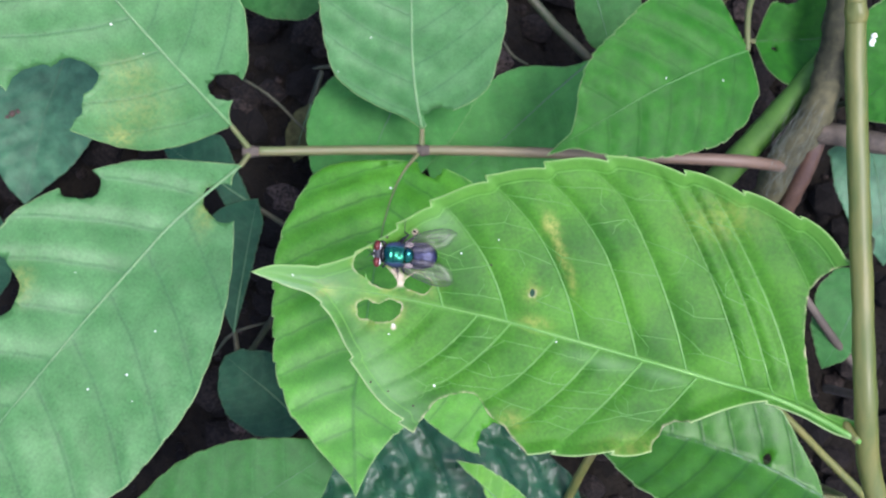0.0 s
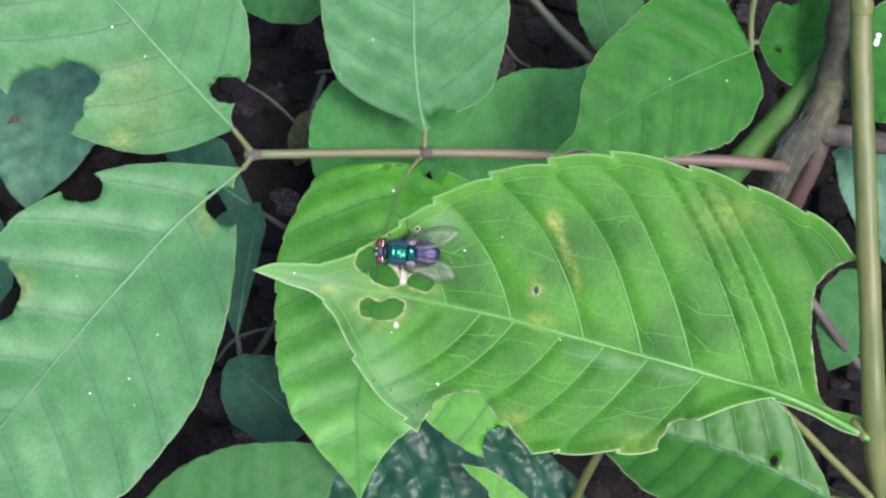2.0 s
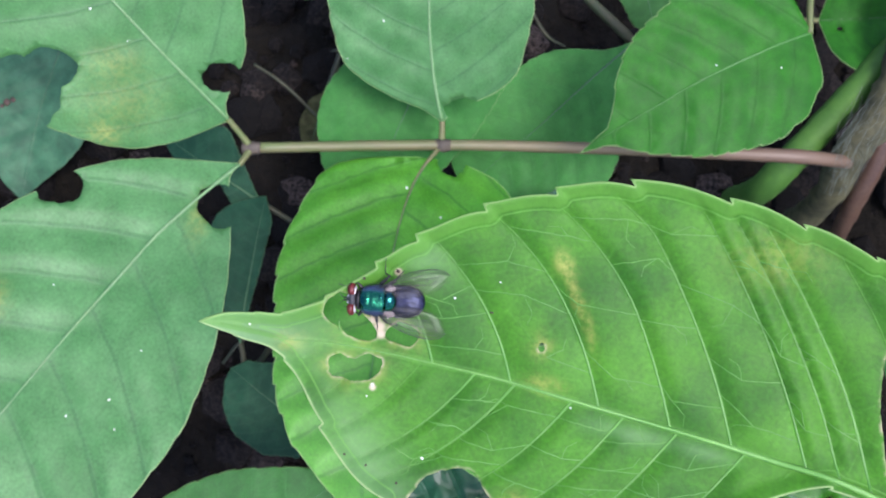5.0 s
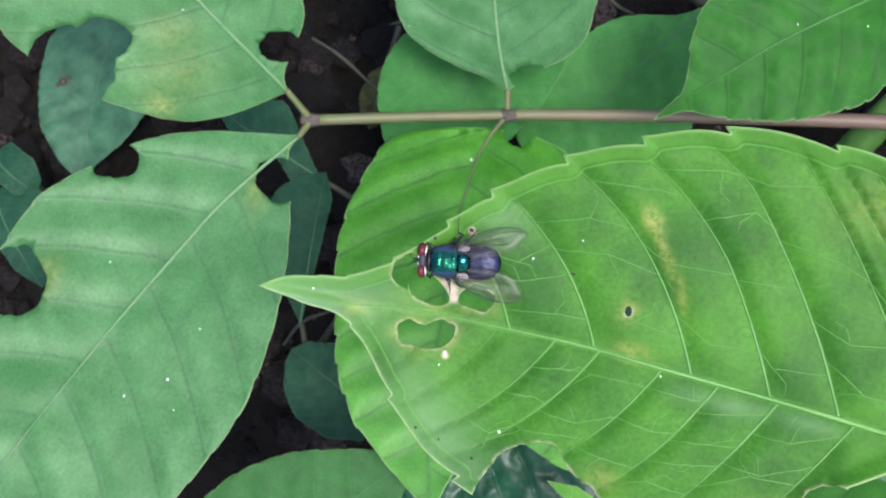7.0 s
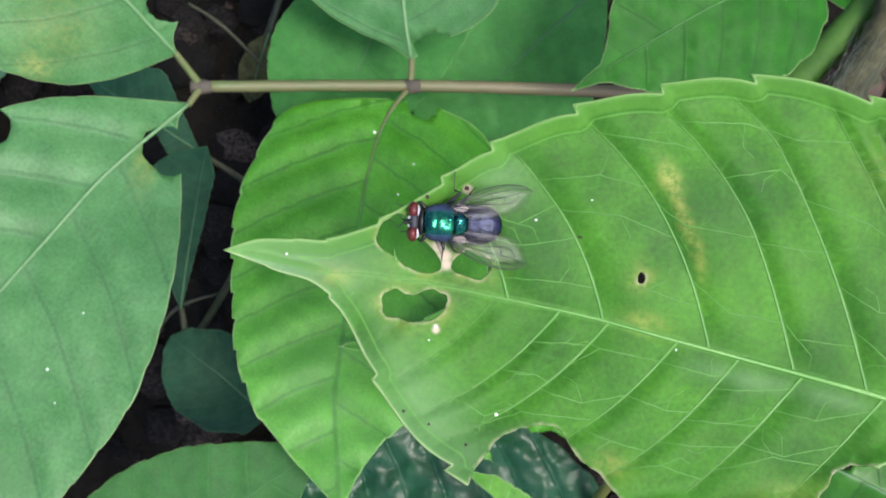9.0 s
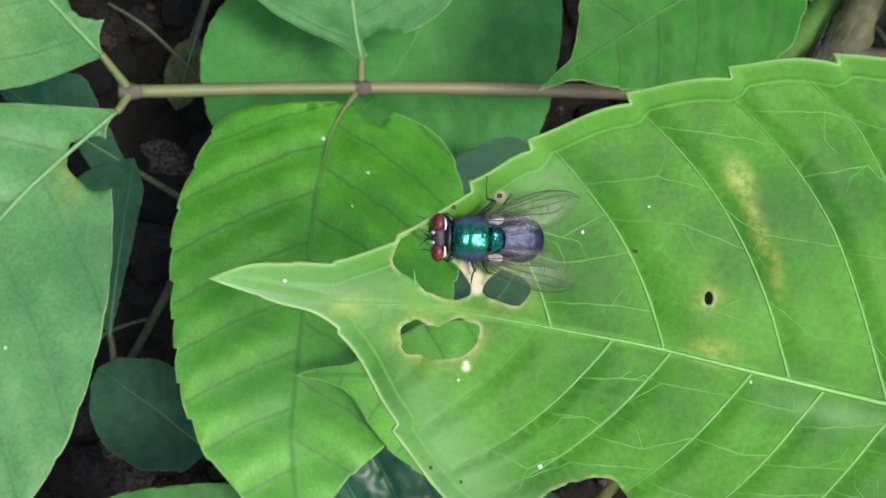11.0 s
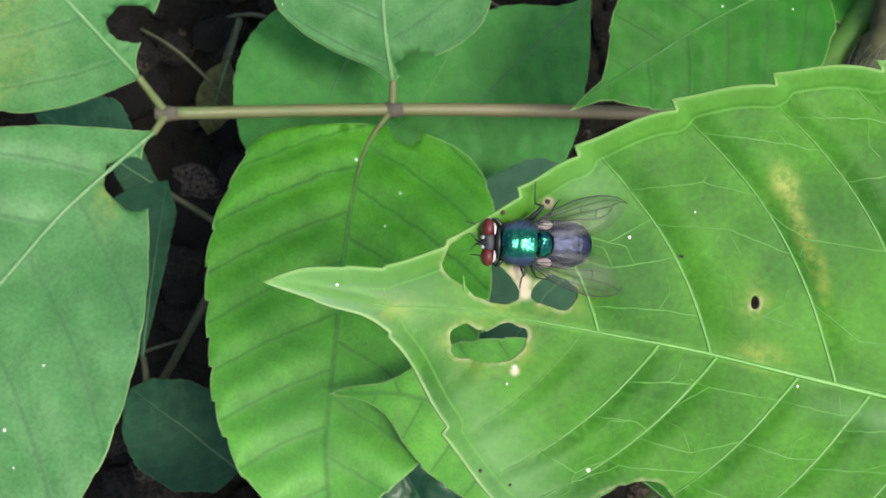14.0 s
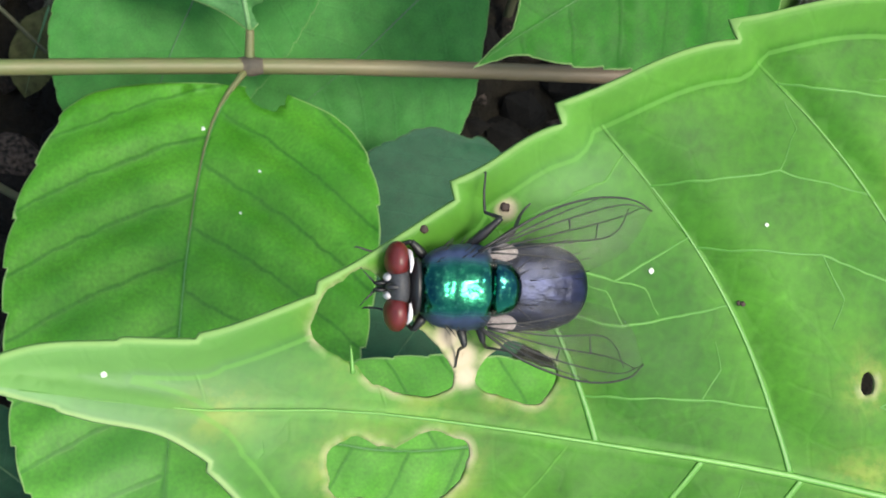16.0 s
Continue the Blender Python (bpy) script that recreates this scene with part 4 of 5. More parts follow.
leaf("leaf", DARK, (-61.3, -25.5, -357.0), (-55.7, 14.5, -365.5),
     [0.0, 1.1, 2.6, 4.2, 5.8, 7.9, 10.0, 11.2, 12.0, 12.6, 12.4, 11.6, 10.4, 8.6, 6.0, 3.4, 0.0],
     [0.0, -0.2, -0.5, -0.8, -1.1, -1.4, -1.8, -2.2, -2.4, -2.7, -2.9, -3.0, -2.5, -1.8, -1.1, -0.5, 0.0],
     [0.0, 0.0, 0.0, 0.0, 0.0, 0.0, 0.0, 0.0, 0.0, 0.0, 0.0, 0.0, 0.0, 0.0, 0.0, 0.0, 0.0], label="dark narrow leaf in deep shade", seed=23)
leaf("leaf", FRESH, (90.7, 60.2, -353.6), (125.2, 62.1, -357.0),
     [0.0, 4.5, 9.5, 10.3, 10.8, 11.6, 11.1, 10.5, 9.7, 7.5, 6.1, 4.7, 3.7, 2.6, 1.6, 0.8, 0.0],
     [0.0, -6.9, -10.8, -12.9, -14.4, -16.3, -16.7, -14.8, -12.9, -9.6, -7.7, -5.8, -4.5, -3.2, -1.9, -1.0, 0.0],
     [0.0, -0.1, -0.2, -0.3, -0.4, -0.5, -0.5, -0.4, -0.3, -0.2, -0.2, -0.1, -0.1, -0.1, -0.0, -0.0, 0.0],
     bites=[(8.4, 11.9, 3.8, 2.6, -0.07)],
     holes=[(4.7, -2.7, 0.8, 0.6, -0.09)], label="small bright leaf with an eaten edge", quilt=0.6, count=7.5, lean=0.1, fold=0.35, rib=0.2, seed=24)
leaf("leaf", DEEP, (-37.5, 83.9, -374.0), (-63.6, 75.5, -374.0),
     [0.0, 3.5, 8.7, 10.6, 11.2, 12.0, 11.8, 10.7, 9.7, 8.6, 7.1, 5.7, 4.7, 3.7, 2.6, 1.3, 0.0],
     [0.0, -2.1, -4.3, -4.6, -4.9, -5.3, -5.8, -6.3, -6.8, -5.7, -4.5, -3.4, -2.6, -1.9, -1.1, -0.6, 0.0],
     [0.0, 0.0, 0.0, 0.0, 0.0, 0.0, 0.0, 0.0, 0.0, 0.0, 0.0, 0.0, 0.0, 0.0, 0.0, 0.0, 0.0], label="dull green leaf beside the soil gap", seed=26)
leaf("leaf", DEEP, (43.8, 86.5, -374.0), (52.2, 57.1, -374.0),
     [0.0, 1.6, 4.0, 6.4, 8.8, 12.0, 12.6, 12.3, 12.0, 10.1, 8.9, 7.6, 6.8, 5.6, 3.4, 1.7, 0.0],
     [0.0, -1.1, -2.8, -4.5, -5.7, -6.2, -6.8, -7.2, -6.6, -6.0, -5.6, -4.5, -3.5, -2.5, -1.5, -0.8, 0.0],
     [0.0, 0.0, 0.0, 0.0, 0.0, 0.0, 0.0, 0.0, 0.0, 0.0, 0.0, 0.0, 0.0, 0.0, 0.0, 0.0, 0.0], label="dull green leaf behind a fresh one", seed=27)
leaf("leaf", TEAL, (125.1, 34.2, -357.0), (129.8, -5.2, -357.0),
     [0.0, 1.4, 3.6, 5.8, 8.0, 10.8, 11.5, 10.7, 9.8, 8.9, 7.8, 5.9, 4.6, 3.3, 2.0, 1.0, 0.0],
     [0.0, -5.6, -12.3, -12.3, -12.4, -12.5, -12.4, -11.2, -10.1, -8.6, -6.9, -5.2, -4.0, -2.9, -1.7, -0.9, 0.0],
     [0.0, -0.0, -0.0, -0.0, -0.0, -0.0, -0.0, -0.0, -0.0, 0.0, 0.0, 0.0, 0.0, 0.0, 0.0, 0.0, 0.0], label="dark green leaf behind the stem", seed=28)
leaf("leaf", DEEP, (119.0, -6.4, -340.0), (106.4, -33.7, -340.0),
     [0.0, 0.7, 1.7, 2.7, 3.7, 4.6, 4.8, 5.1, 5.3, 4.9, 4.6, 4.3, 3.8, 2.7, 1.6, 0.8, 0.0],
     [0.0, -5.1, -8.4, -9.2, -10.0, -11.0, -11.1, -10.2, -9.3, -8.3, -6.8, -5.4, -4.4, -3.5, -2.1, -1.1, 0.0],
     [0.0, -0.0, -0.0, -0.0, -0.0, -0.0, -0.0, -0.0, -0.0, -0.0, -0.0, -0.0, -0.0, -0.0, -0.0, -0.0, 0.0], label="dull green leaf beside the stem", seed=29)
behind, on_behind = leaf("leaf", FRESH, (135.6, 56.1, -323.0), (110.3, 38.0, -331.5),
     [0.0, 1.2, 2.9, 4.7, 6.4, 8.8, 11.7, 11.7, 11.2, 10.8, 10.2, 8.5, 7.3, 6.1, 3.9, 1.9, 0.0],
     [0.0, -18.9, -18.9, -18.9, -18.9, -18.9, -18.9, -16.8, -14.7, -12.2, -9.8, -7.3, -5.7, -4.1, -2.4, -1.2, 0.0],
     [0.0, -0.0, -0.0, -0.0, -0.0, -0.0, -0.0, -0.0, -0.0, -0.0, 0.0, 0.0, 0.0, 0.0, 0.0, 0.0, 0.0], arch=2, label="fresh green leaf behind the upright stem", seed=17)
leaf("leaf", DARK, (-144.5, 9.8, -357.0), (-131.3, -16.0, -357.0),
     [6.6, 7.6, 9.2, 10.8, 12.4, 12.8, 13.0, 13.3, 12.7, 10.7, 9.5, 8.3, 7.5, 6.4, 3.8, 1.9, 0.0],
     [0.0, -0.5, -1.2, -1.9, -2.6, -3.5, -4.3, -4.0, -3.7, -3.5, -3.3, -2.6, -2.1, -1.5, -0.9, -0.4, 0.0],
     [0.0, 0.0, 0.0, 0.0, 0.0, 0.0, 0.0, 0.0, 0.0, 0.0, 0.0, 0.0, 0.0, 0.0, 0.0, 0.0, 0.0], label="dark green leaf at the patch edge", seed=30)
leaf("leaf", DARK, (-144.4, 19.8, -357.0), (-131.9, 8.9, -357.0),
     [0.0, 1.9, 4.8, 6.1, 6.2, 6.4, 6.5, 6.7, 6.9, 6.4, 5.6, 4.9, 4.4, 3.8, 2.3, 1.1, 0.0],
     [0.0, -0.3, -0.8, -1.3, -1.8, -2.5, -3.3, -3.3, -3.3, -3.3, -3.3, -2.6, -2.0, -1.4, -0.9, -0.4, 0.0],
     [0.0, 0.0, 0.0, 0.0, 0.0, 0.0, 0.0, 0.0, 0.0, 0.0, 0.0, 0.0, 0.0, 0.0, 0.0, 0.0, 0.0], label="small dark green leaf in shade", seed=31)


# ---- bare stalks ----
def stalk(name, points, radii, mat, label, down=True):
    ends = [at(*p) for p in points]
    if down:
        foot = ends[-1].copy()
        foot.z = -0.004
        ends.append(foot)
    ob = tube(name, ends, radii, mat, None, n=40, rough=0.1)
    return tagged(ob, label, "stalk", "bare stalks among the leaves")


stalk("stalk", [(110.1, 54.6, -345.1), (95.5, 37.0, -350.2), (79.1, 17.5, -360.4)], [3.6, 3.8, 4.0, 4.2], LIMESTALK, "thick smooth lime green stalk")
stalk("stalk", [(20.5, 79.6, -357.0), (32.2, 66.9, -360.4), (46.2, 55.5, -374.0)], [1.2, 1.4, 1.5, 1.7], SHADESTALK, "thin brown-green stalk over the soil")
stalk("stalk", [(83.3, -38.6, -306.0), (97.0, -51.3, -314.5), (118.7, -72.6, -331.5)], [0.9, 1.0, 1.2, 1.5], STEM, "thin green-brown stalk under a leaf")
stalk("stalk", [(96.3, -9.2, -331.5), (108.5, -24.9, -336.6), (127.1, -42.9, -357.0)], [1.1, 1.2, 1.3, 1.5], PINK, "thin reddish stalk in the shade")
stalk("stalk", [(38.6, -47.6, -297.5), (35.4, -56.1, -306.0), (32.0, -75.0, -340.0)], [1.1, 1.2, 1.3, 1.5], STEM, "thin olive stalk beside a glossy leaf")


# ---- the fly: millimetres, x towards its head, y to its left, z off the leaf ----
def shell_mat():
    """Green metal on the back, dusted violet-blue down the flanks."""
    mat, tree, bsdf = shader("metallic_green_shell", 0.24, 1.0)
    co = tree.nodes.new("ShaderNodeTexCoord")
    sep = tree.nodes.new("ShaderNodeSeparateXYZ")
    tree.links.new(co.outputs["Object"], sep.inputs[0])
    patches = noise_tex(tree, co.outputs["Object"], 430.0, 2.5)
    fine = noise_tex(tree, co.outputs["Object"], 4200.0, 3.0)
    flank = calc(tree, "ADD", calc(tree, "ABSOLUTE", sep.outputs[1]), calc(tree, "MULTIPLY", patches, 0.0006))
    col = blend(tree, step(tree, patches, 0.36, 0.64), (0.015, 0.125, 0.075), (0.006, 0.046, 0.056))
    col = blend(tree, step(tree, fine, 0.5, 0.8), col, (0.05, 0.23, 0.14))
    flanks = step(tree, flank, 0.0011, 0.0017)
    col = blend(tree, flanks, col, (0.045, 0.062, 0.125))
    tree.links.new(col, bsdf.inputs["Base Color"])
    tree.links.new(calc(tree, "ADD", 0.15, calc(tree, "MULTIPLY", flanks, 0.26)), bsdf.inputs["Roughness"])
    tree.links.new(calc(tree, "SUBTRACT", 1.0, calc(tree, "MULTIPLY", flanks, 0.4)), bsdf.inputs["Metallic"])
    relief = calc(tree, "ADD", calc(tree, "MULTIPLY", patches, 1.0), calc(tree, "MULTIPLY", fine, 0.035))
    bump(tree, relief, 0.9, 0.00055, bsdf)
    return mat


FLY_GREEN = shell_mat()
FLY_BLUE = plain_mat("violet_blue_shell", (0.003, 0.005, 0.018), (0.024, 0.029, 0.078), 330, 0.36, 0.65, relief=0.45, depth=0.0003, stretch=(0.7, 1, 1))
FLY_EYE = plain_mat("dark_red_eye", (0.075, 0.007, 0.008), (0.12, 0.012, 0.011), 2500, 0.42, relief=0.2, depth=0.00004)
FLY_BLACK = plain_mat("black_chitin", (0.004, 0.004, 0.005), (0.012, 0.011, 0.013), 1500, 0.45, relief=0.3, depth=0.00005)
FLY_GREY = plain_mat("grey_dusted_chitin", (0.014, 0.014, 0.017), (0.048, 0.048, 0.055), 1500, 0.6, relief=0.3, depth=0.00005)
FLY_SILVER = plain_mat("silvery_hair", (0.48, 0.42, 0.43), (0.70, 0.66, 0.67), 2000, 0.45)
FLY_PINK = plain_mat("pale_membrane", (0.26, 0.21, 0.22), (0.40, 0.34, 0.35), 900, 0.5)


def wing_mat():
    mat, tree, bsdf = shader("clear_wing", 0.22, 0.0, 0.6)
    bsdf.inputs["Base Color"].default_value = (0.10, 0.10, 0.09, 1)
    co = tree.nodes.new("ShaderNodeTexCoord")
    ripple = noise_tex(tree, co.outputs["Object"], 900.0, 3.0)
    bump(tree, ripple, 0.4, 0.0001, bsdf)
    clear = nd(tree, "ShaderNodeBsdfTransparent")
    clear.inputs["Color"].default_value = (0.965, 0.965, 0.955, 1)
    mix = nd(tree, "ShaderNodeMixShader")
    tree.links.new(calc(tree, "ADD", 0.015, calc(tree, "MULTIPLY", ripple, 0.09)), mix.inputs[0])
    tree.links.new(clear.outputs[0], mix.inputs[1])
    tree.links.new(bsdf.outputs[0], mix.inputs[2])
    tree.links.new(mix.outputs[0], tree.nodes["Material Output"].inputs["Surface"])
    return mat


WING = wing_mat()


def fly(place, turn):
    """A green bottle fly on the leaf; place and turn set its body's middle."""
    body = thing("fly", place, "metallic green-blue fly with red eyes sitting on a leaf", "fly")
    body.matrix_world = turn

    def put(name, verts, faces, mat, parent=body, label="", smooth=True):
        me = mesh_of(name, [Vector(v) * 0.00113 for v in verts], faces, mat, smooth)
        ob = new(name, me)
        ob.parent = parent
        if label:
            ob["label"] = label
        return ob

    def lump(name, centre, size, mat, parent=body, label="", shape=None, rings=24, sides=32):
        """A rounded body, swollen or pinched by shape(x, y, z) on the unit ball; its axis runs along x."""
        verts, faces = [], []
        for i in range(rings + 1):
            t = math.pi * i / rings
            for j in range(sides):
                g = 2 * math.pi * j / sides
                p = Vector((math.cos(t), math.sin(t) * math.cos(g), math.sin(t) * math.sin(g)))
                k = shape(p) if shape else Vector((1, 1, 1))
                verts.append(tuple(centre[n] + size[n] * p[n] * k[n] for n in range(3)))
        for i in range(rings):
            for j in range(sides):
                a, b = i * sides + j, i * sides + (j + 1) % sides
                faces.append((a, a + sides, b + sides, b))
        ob = put(name, verts, faces, mat, parent, label)
        bm = bmesh.new()
        bm.from_mesh(ob.data)
        bmesh.ops.remove_doubles(bm, verts=bm.verts, dist=1e-7)
        bmesh.ops.recalc_face_normals(bm, faces=bm.faces)
        bm.to_mesh(ob.data)
        bm.free()
        return ob

    def rod(name, points, radii, mat, parent=body, label="", sides=6, n=12):
        line = spline([Vector(p) for p in points], n)
        verts, faces = [], []
        for k, p in enumerate(line):
            way = (line[min(k + 1, n - 1)] - line[max(k - 1, 0)]).normalized()
            x = way.orthogonal().normalized() if k == 0 else (x - way * x.dot(way)).normalized()
            y = way.cross(x)
            r = float(np.interp(k / (n - 1), np.linspace(0, 1, len(radii)), radii))
            verts += [p + r * (math.cos(2 * math.pi * j / sides) * x + math.sin(2 * math.pi * j / sides) * y) for j in range(sides)]
        for k in range(n - 1):
            for j in range(sides):
                a, b = k * sides + j, k * sides + (j + 1) % sides
                faces.append((a, b, b + sides, a + sides))
        faces += [tuple(range(sides))[::-1], tuple((n - 1) * sides + j for j in range(sides))]
        return put(name, verts, faces, mat, parent, label)

    def hairs(name, spots, mat=FLY_BLACK, parent=body):
        """Stiff bristles: foot, tip."""
        verts, faces = [], []
        for a, b in spots:
            a, b = Vector(a), Vector(b)
            way = (b - a).normalized()
            x = way.orthogonal().normalized()
            y = way.cross(x)
            k = len(verts)
            for p, r in ((a, 0.028), (a.lerp(b, 0.6) + 0.05 * (b - a).length * x, 0.018), (b, 0.005)):
                verts += [p + r * (math.cos(g) * x + math.sin(g) * y) for g in (0, 2.1, 4.2)]
            for m in (0, 3):
                faces += [(k + m + j, k + m + (j + 1) % 3, k + m + 3 + (j + 1) % 3, k + m + 3 + j) for j in range(3)]
        return put(name, verts, faces, mat, parent)

    # thorax, flattened behind, with a faint cross seam
    def boxy(p):
        seam = 1 - 0.05 * math.exp(-(((p.x - 0.16) / 0.07) ** 2)) - 0.025 * math.exp(-(((p.y) / 0.10) ** 2)) - 0.02 * math.exp(-(((p.x + 0.45) / 0.10) ** 2))
        full = math.sqrt(1 + (p.x**2 + 0.5 * p.x**4 if p.x < 0 else 0.5 * p.x**2))
        return Vector((1.0, full * seam * (1.05 - 0.08 * p.x), full * seam))

    thorax = lump("thorax", (0.0, 0.0, 1.72), (1.62, 1.60, 1.16), FLY_GREEN, label="shiny metallic green thorax", shape=boxy, rings=36, sides=44)
    lump("scutellum", (-1.55, 0.0, 2.10), (1.08, 1.12, 0.62), FLY_GREEN, label="shiny green half-moon plate", shape=lambda p: Vector((1 if p.x < 0 else 0.25, 1.0 + 0.1 * p.x * p.x, 1 if p.z > 0 else 0.6)))
    lump("waist", (-1.6, 0.0, 1.55), (0.7, 1.45, 0.85), FLY_BLACK)
    # abdomen of four rings
    def ringed(p):
        x = (1 - p.x) * 2.0
        step_in = 1 - 0.045 * math.exp(-(((x % 1.0) / 0.10) ** 2)) - 0.02 * (x % 1.0)
        q = max(math.hypot(p.y, p.z), 1e-6)
        box = max(abs(p.y / q) ** 2.5 + abs(p.z / q) ** 2.5, 0.5) ** (-1 / 2.5)
        full = step_in * box * math.sqrt(1 + (p.x**2 if p.x > 0 else 0.20 * p.x**2))
        return Vector((1, full, full * 0.95))

    lump("abdomen", (-3.42, 0.0, 1.20), (2.20, 1.80, 0.80), FLY_BLUE, label="dusty violet-blue abdomen in rings", shape=ringed, rings=56, sides=40)
    # head
    lump("neck", (1.52, 0.0, 1.55), (0.34, 1.15, 0.85), FLY_BLACK)
    head = lump("head", (2.20, 0.0, 1.42), (0.50, 0.98, 0.88), FLY_GREY, label="grey-black head")
    for side in (-1, 1):
        lump("eye", (2.28, side * 0.97, 1.60), (0.50, 0.80, 0.86), FLY_EYE, head, "dark red compound eye", rings=22, sides=28,
             shape=lambda p, side=side: Vector((1, 1 if p.y * side > 0 else 0.75, 1)))
        rod("eye_rim", [(1.98, side * 1.48, 1.3), (1.86, side * 1.34, 1.95), (1.84, side * 0.98, 2.36), (1.88, side * 0.58, 2.42)], [0.04, 0.10, 0.10, 0.04], FLY_SILVER, head, "white line behind the eye")
        lump("face_patch", (2.55, side * 0.34, 1.46), (0.25, 0.20, 0.48), FLY_SILVER, head, "silvery face patch", rings=12, sides=14)
        feeler = lump("antenna", (2.92, side * 0.13, 1.60), (0.30, 0.10, 0.22), FLY_BLACK, head, rings=10, sides=12)
        rod("arista", [(3.2, side * 0.18, 1.75), (3.45, side * 0.42, 1.85), (3.75, side * 0.75, 1.8)], [0.055, 0.04, 0.015], FLY_BLACK, feeler, sides=4, n=8)
    lump("brow_stripe", (2.42, 0.0, 1.98), (0.40, 0.16, 0.30), FLY_BLACK, head, rings=12, sides=14)
    rod("proboscis", [(2.55, 0.0, 1.1), (2.75, 0.0, 0.7), (2.70, 0.0, 0.35)], [0.22, 0.16, 0.20], FLY_BLACK, head)

    # wings
    def wing(side, lead, trail, veins, z0, z1):
        """A clear blade between its fore and hind edge, with its veins."""
        n, m = 26, 9
        fore, hind = spline([Vector((*p, 0)) for p in lead], n), spline([Vector((*p, 0)) for p in trail], n)
        verts, faces = [], []

        def lift(f, g):
            return z0 + (z1 - z0) * f + 0.10 * math.sin(g * 9) * (1 - f) + 0.18 * math.sin(math.pi * g) * f

        for i in range(n):
            for j in range(m):
                p = fore[i].lerp(hind[i], j / (m - 1))
                verts.append((p.x, p.y, lift(i / (n - 1), j / (m - 1))))
        for i in range(n - 1):
            for j in range(m - 1):
                a = i * m + j
                faces.append((a, a + 1, a + m + 1, a + m))
        blade = put("wing", verts, faces, WING, label="clear veined wing")
        solid = blade.modifiers.new("thickness", "SOLIDIFY")
        solid.thickness = 0.00002

        def spot(f, g):
            i = min(int(f * (n - 1)), n - 2)
            k = f * (n - 1) - i
            a, b = fore[i].lerp(fore[i + 1], k), hind[i].lerp(hind[i + 1], k)
            p = a.lerp(b, g)
            return (p.x, p.y, lift(f, g) + 0.02)

        for k, row in enumerate(veins):
            rod("wing_vein", [spot(*q) for q in row], [0.040, 0.030, 0.018] if k else [0.06, 0.045, 0.03], FLY_BLACK, blade, sides=5, n=18)
        return blade

    VEINS = ([(0, 0), (0.3, 0.0), (0.6, 0.0), (0.85, 0.0), (1, 0.3)], [(0, 0.1), (0.35, 0.10), (0.62, 0.02)], [(0.05, 0.15), (0.4, 0.2), (0.75, 0.16), (0.97, 0.1)],
             [(0.05, 0.25), (0.4, 0.36), (0.7, 0.38), (0.9, 0.2)], [(0.05, 0.3), (0.4, 0.5), (0.62, 0.62), (0.72, 0.55), (0.80, 0.25)], [(0.05, 0.4), (0.3, 0.65), (0.5, 0.85)], [(0.44, 0.2), (0.45, 0.36)], [(0.60, 0.37), (0.58, 0.6)])
    wing(-1, [(-0.75, -1.45), (-2.65, -2.65), (-4.2, -3.25), (-5.6, -3.62), (-7.0, -3.68), (-8.15, -3.15)],
         [(-0.95, -1.0), (-2.1, -0.45), (-3.5, -0.35), (-5.0, -0.6), (-6.6, -1.25), (-7.5, -2.05), (-8.15, -3.15)], VEINS, 2.45, 1.45)
    wing(1, [(-0.85, 1.55), (-2.1, 2.45), (-3.7, 3.3), (-5.4, 3.75), (-7.0, 3.80), (-8.0, 3.1)],
         [(-0.95, 1.05), (-2.1, 0.50), (-3.5, 0.45), (-5.0, 0.5), (-6.5, 0.85), (-7.5, 1.75), (-8.0, 3.1)], VEINS, 2.45, 1.35)
    for side in (-1, 1):
        lump("calypter", (-1.85, side * 1.40, 2.0), (0.62, 0.36, 0.14), FLY_PINK, label="pale pinkish wing scale", rings=14, sides=18)

    # legs: hip, knee, heel, foot tip
    def leg(hip, knee, heel, mid, tip):
        thigh = rod("leg", [hip, Vector(hip).lerp(Vector(knee), 0.5) + Vector((0, 0, 0.12)), knee], [0.15, 0.21, 0.12], FLY_BLACK, sides=8)
        rod("shin", [knee, heel], [0.085, 0.07], FLY_BLACK, thigh)
        rod("foot", [heel, mid, tip], [0.06, 0.05, 0.04], FLY_BLACK, thigh)
        rod("claw", [tip, Vector(tip) + Vector((0.10, 0.06, -0.06))], [0.05, 0.01], FLY_BLACK, thigh, sides=4, n=4)

    leg((0.9, -0.9, 1.0), (1.7, -1.75, 1.4), (2.4, -1.5, 1.0), (3.0, -1.3, 0.9), (3.8, -1.5, 0.9))
    leg((0.9, 0.9, 1.0), (1.5, 1.75, 1.1), (2.1, 1.2, 0.4), (2.7, 1.0, 0.12), (3.3, 0.95, 0.06))
    leg((-0.3, -1.3, 1.1), (-1.75, -2.75, 2.0), (-1.2, -2.95, 1.5), (-1.18, -3.7, 1.4), (-1.2, -4.55, 1.5))
    leg((-0.3, 1.3, 0.9), (-0.55, 2.35, 1.3), (-0.50, 2.6, 0.5), (-0.50, 2.95, 0.2), (-0.48, 3.35, 0.06))
    leg((-1.0, -1.0, 0.9), (-2.4, -2.3, 1.6), (-2.75, -2.85, 1.1), (-2.95, -3.1, 1.0), (-3.2, -3.35, 1.0))
    leg((-1.0, 1.0, 0.9), (-1.3, 2.2, 1.3), (-1.6, 2.5, 0.5), (-2.0, 2.6, 0.2), (-2.6, 2.7, 0.06))

    # bristles
    rnd = random.Random(12)
    spots = []
    for _ in range(46):
        g, x = rnd.uniform(-1.9, 1.9), rnd.uniform(-1.3, 1.2)
        if abs(g) < 0.75:
            continue
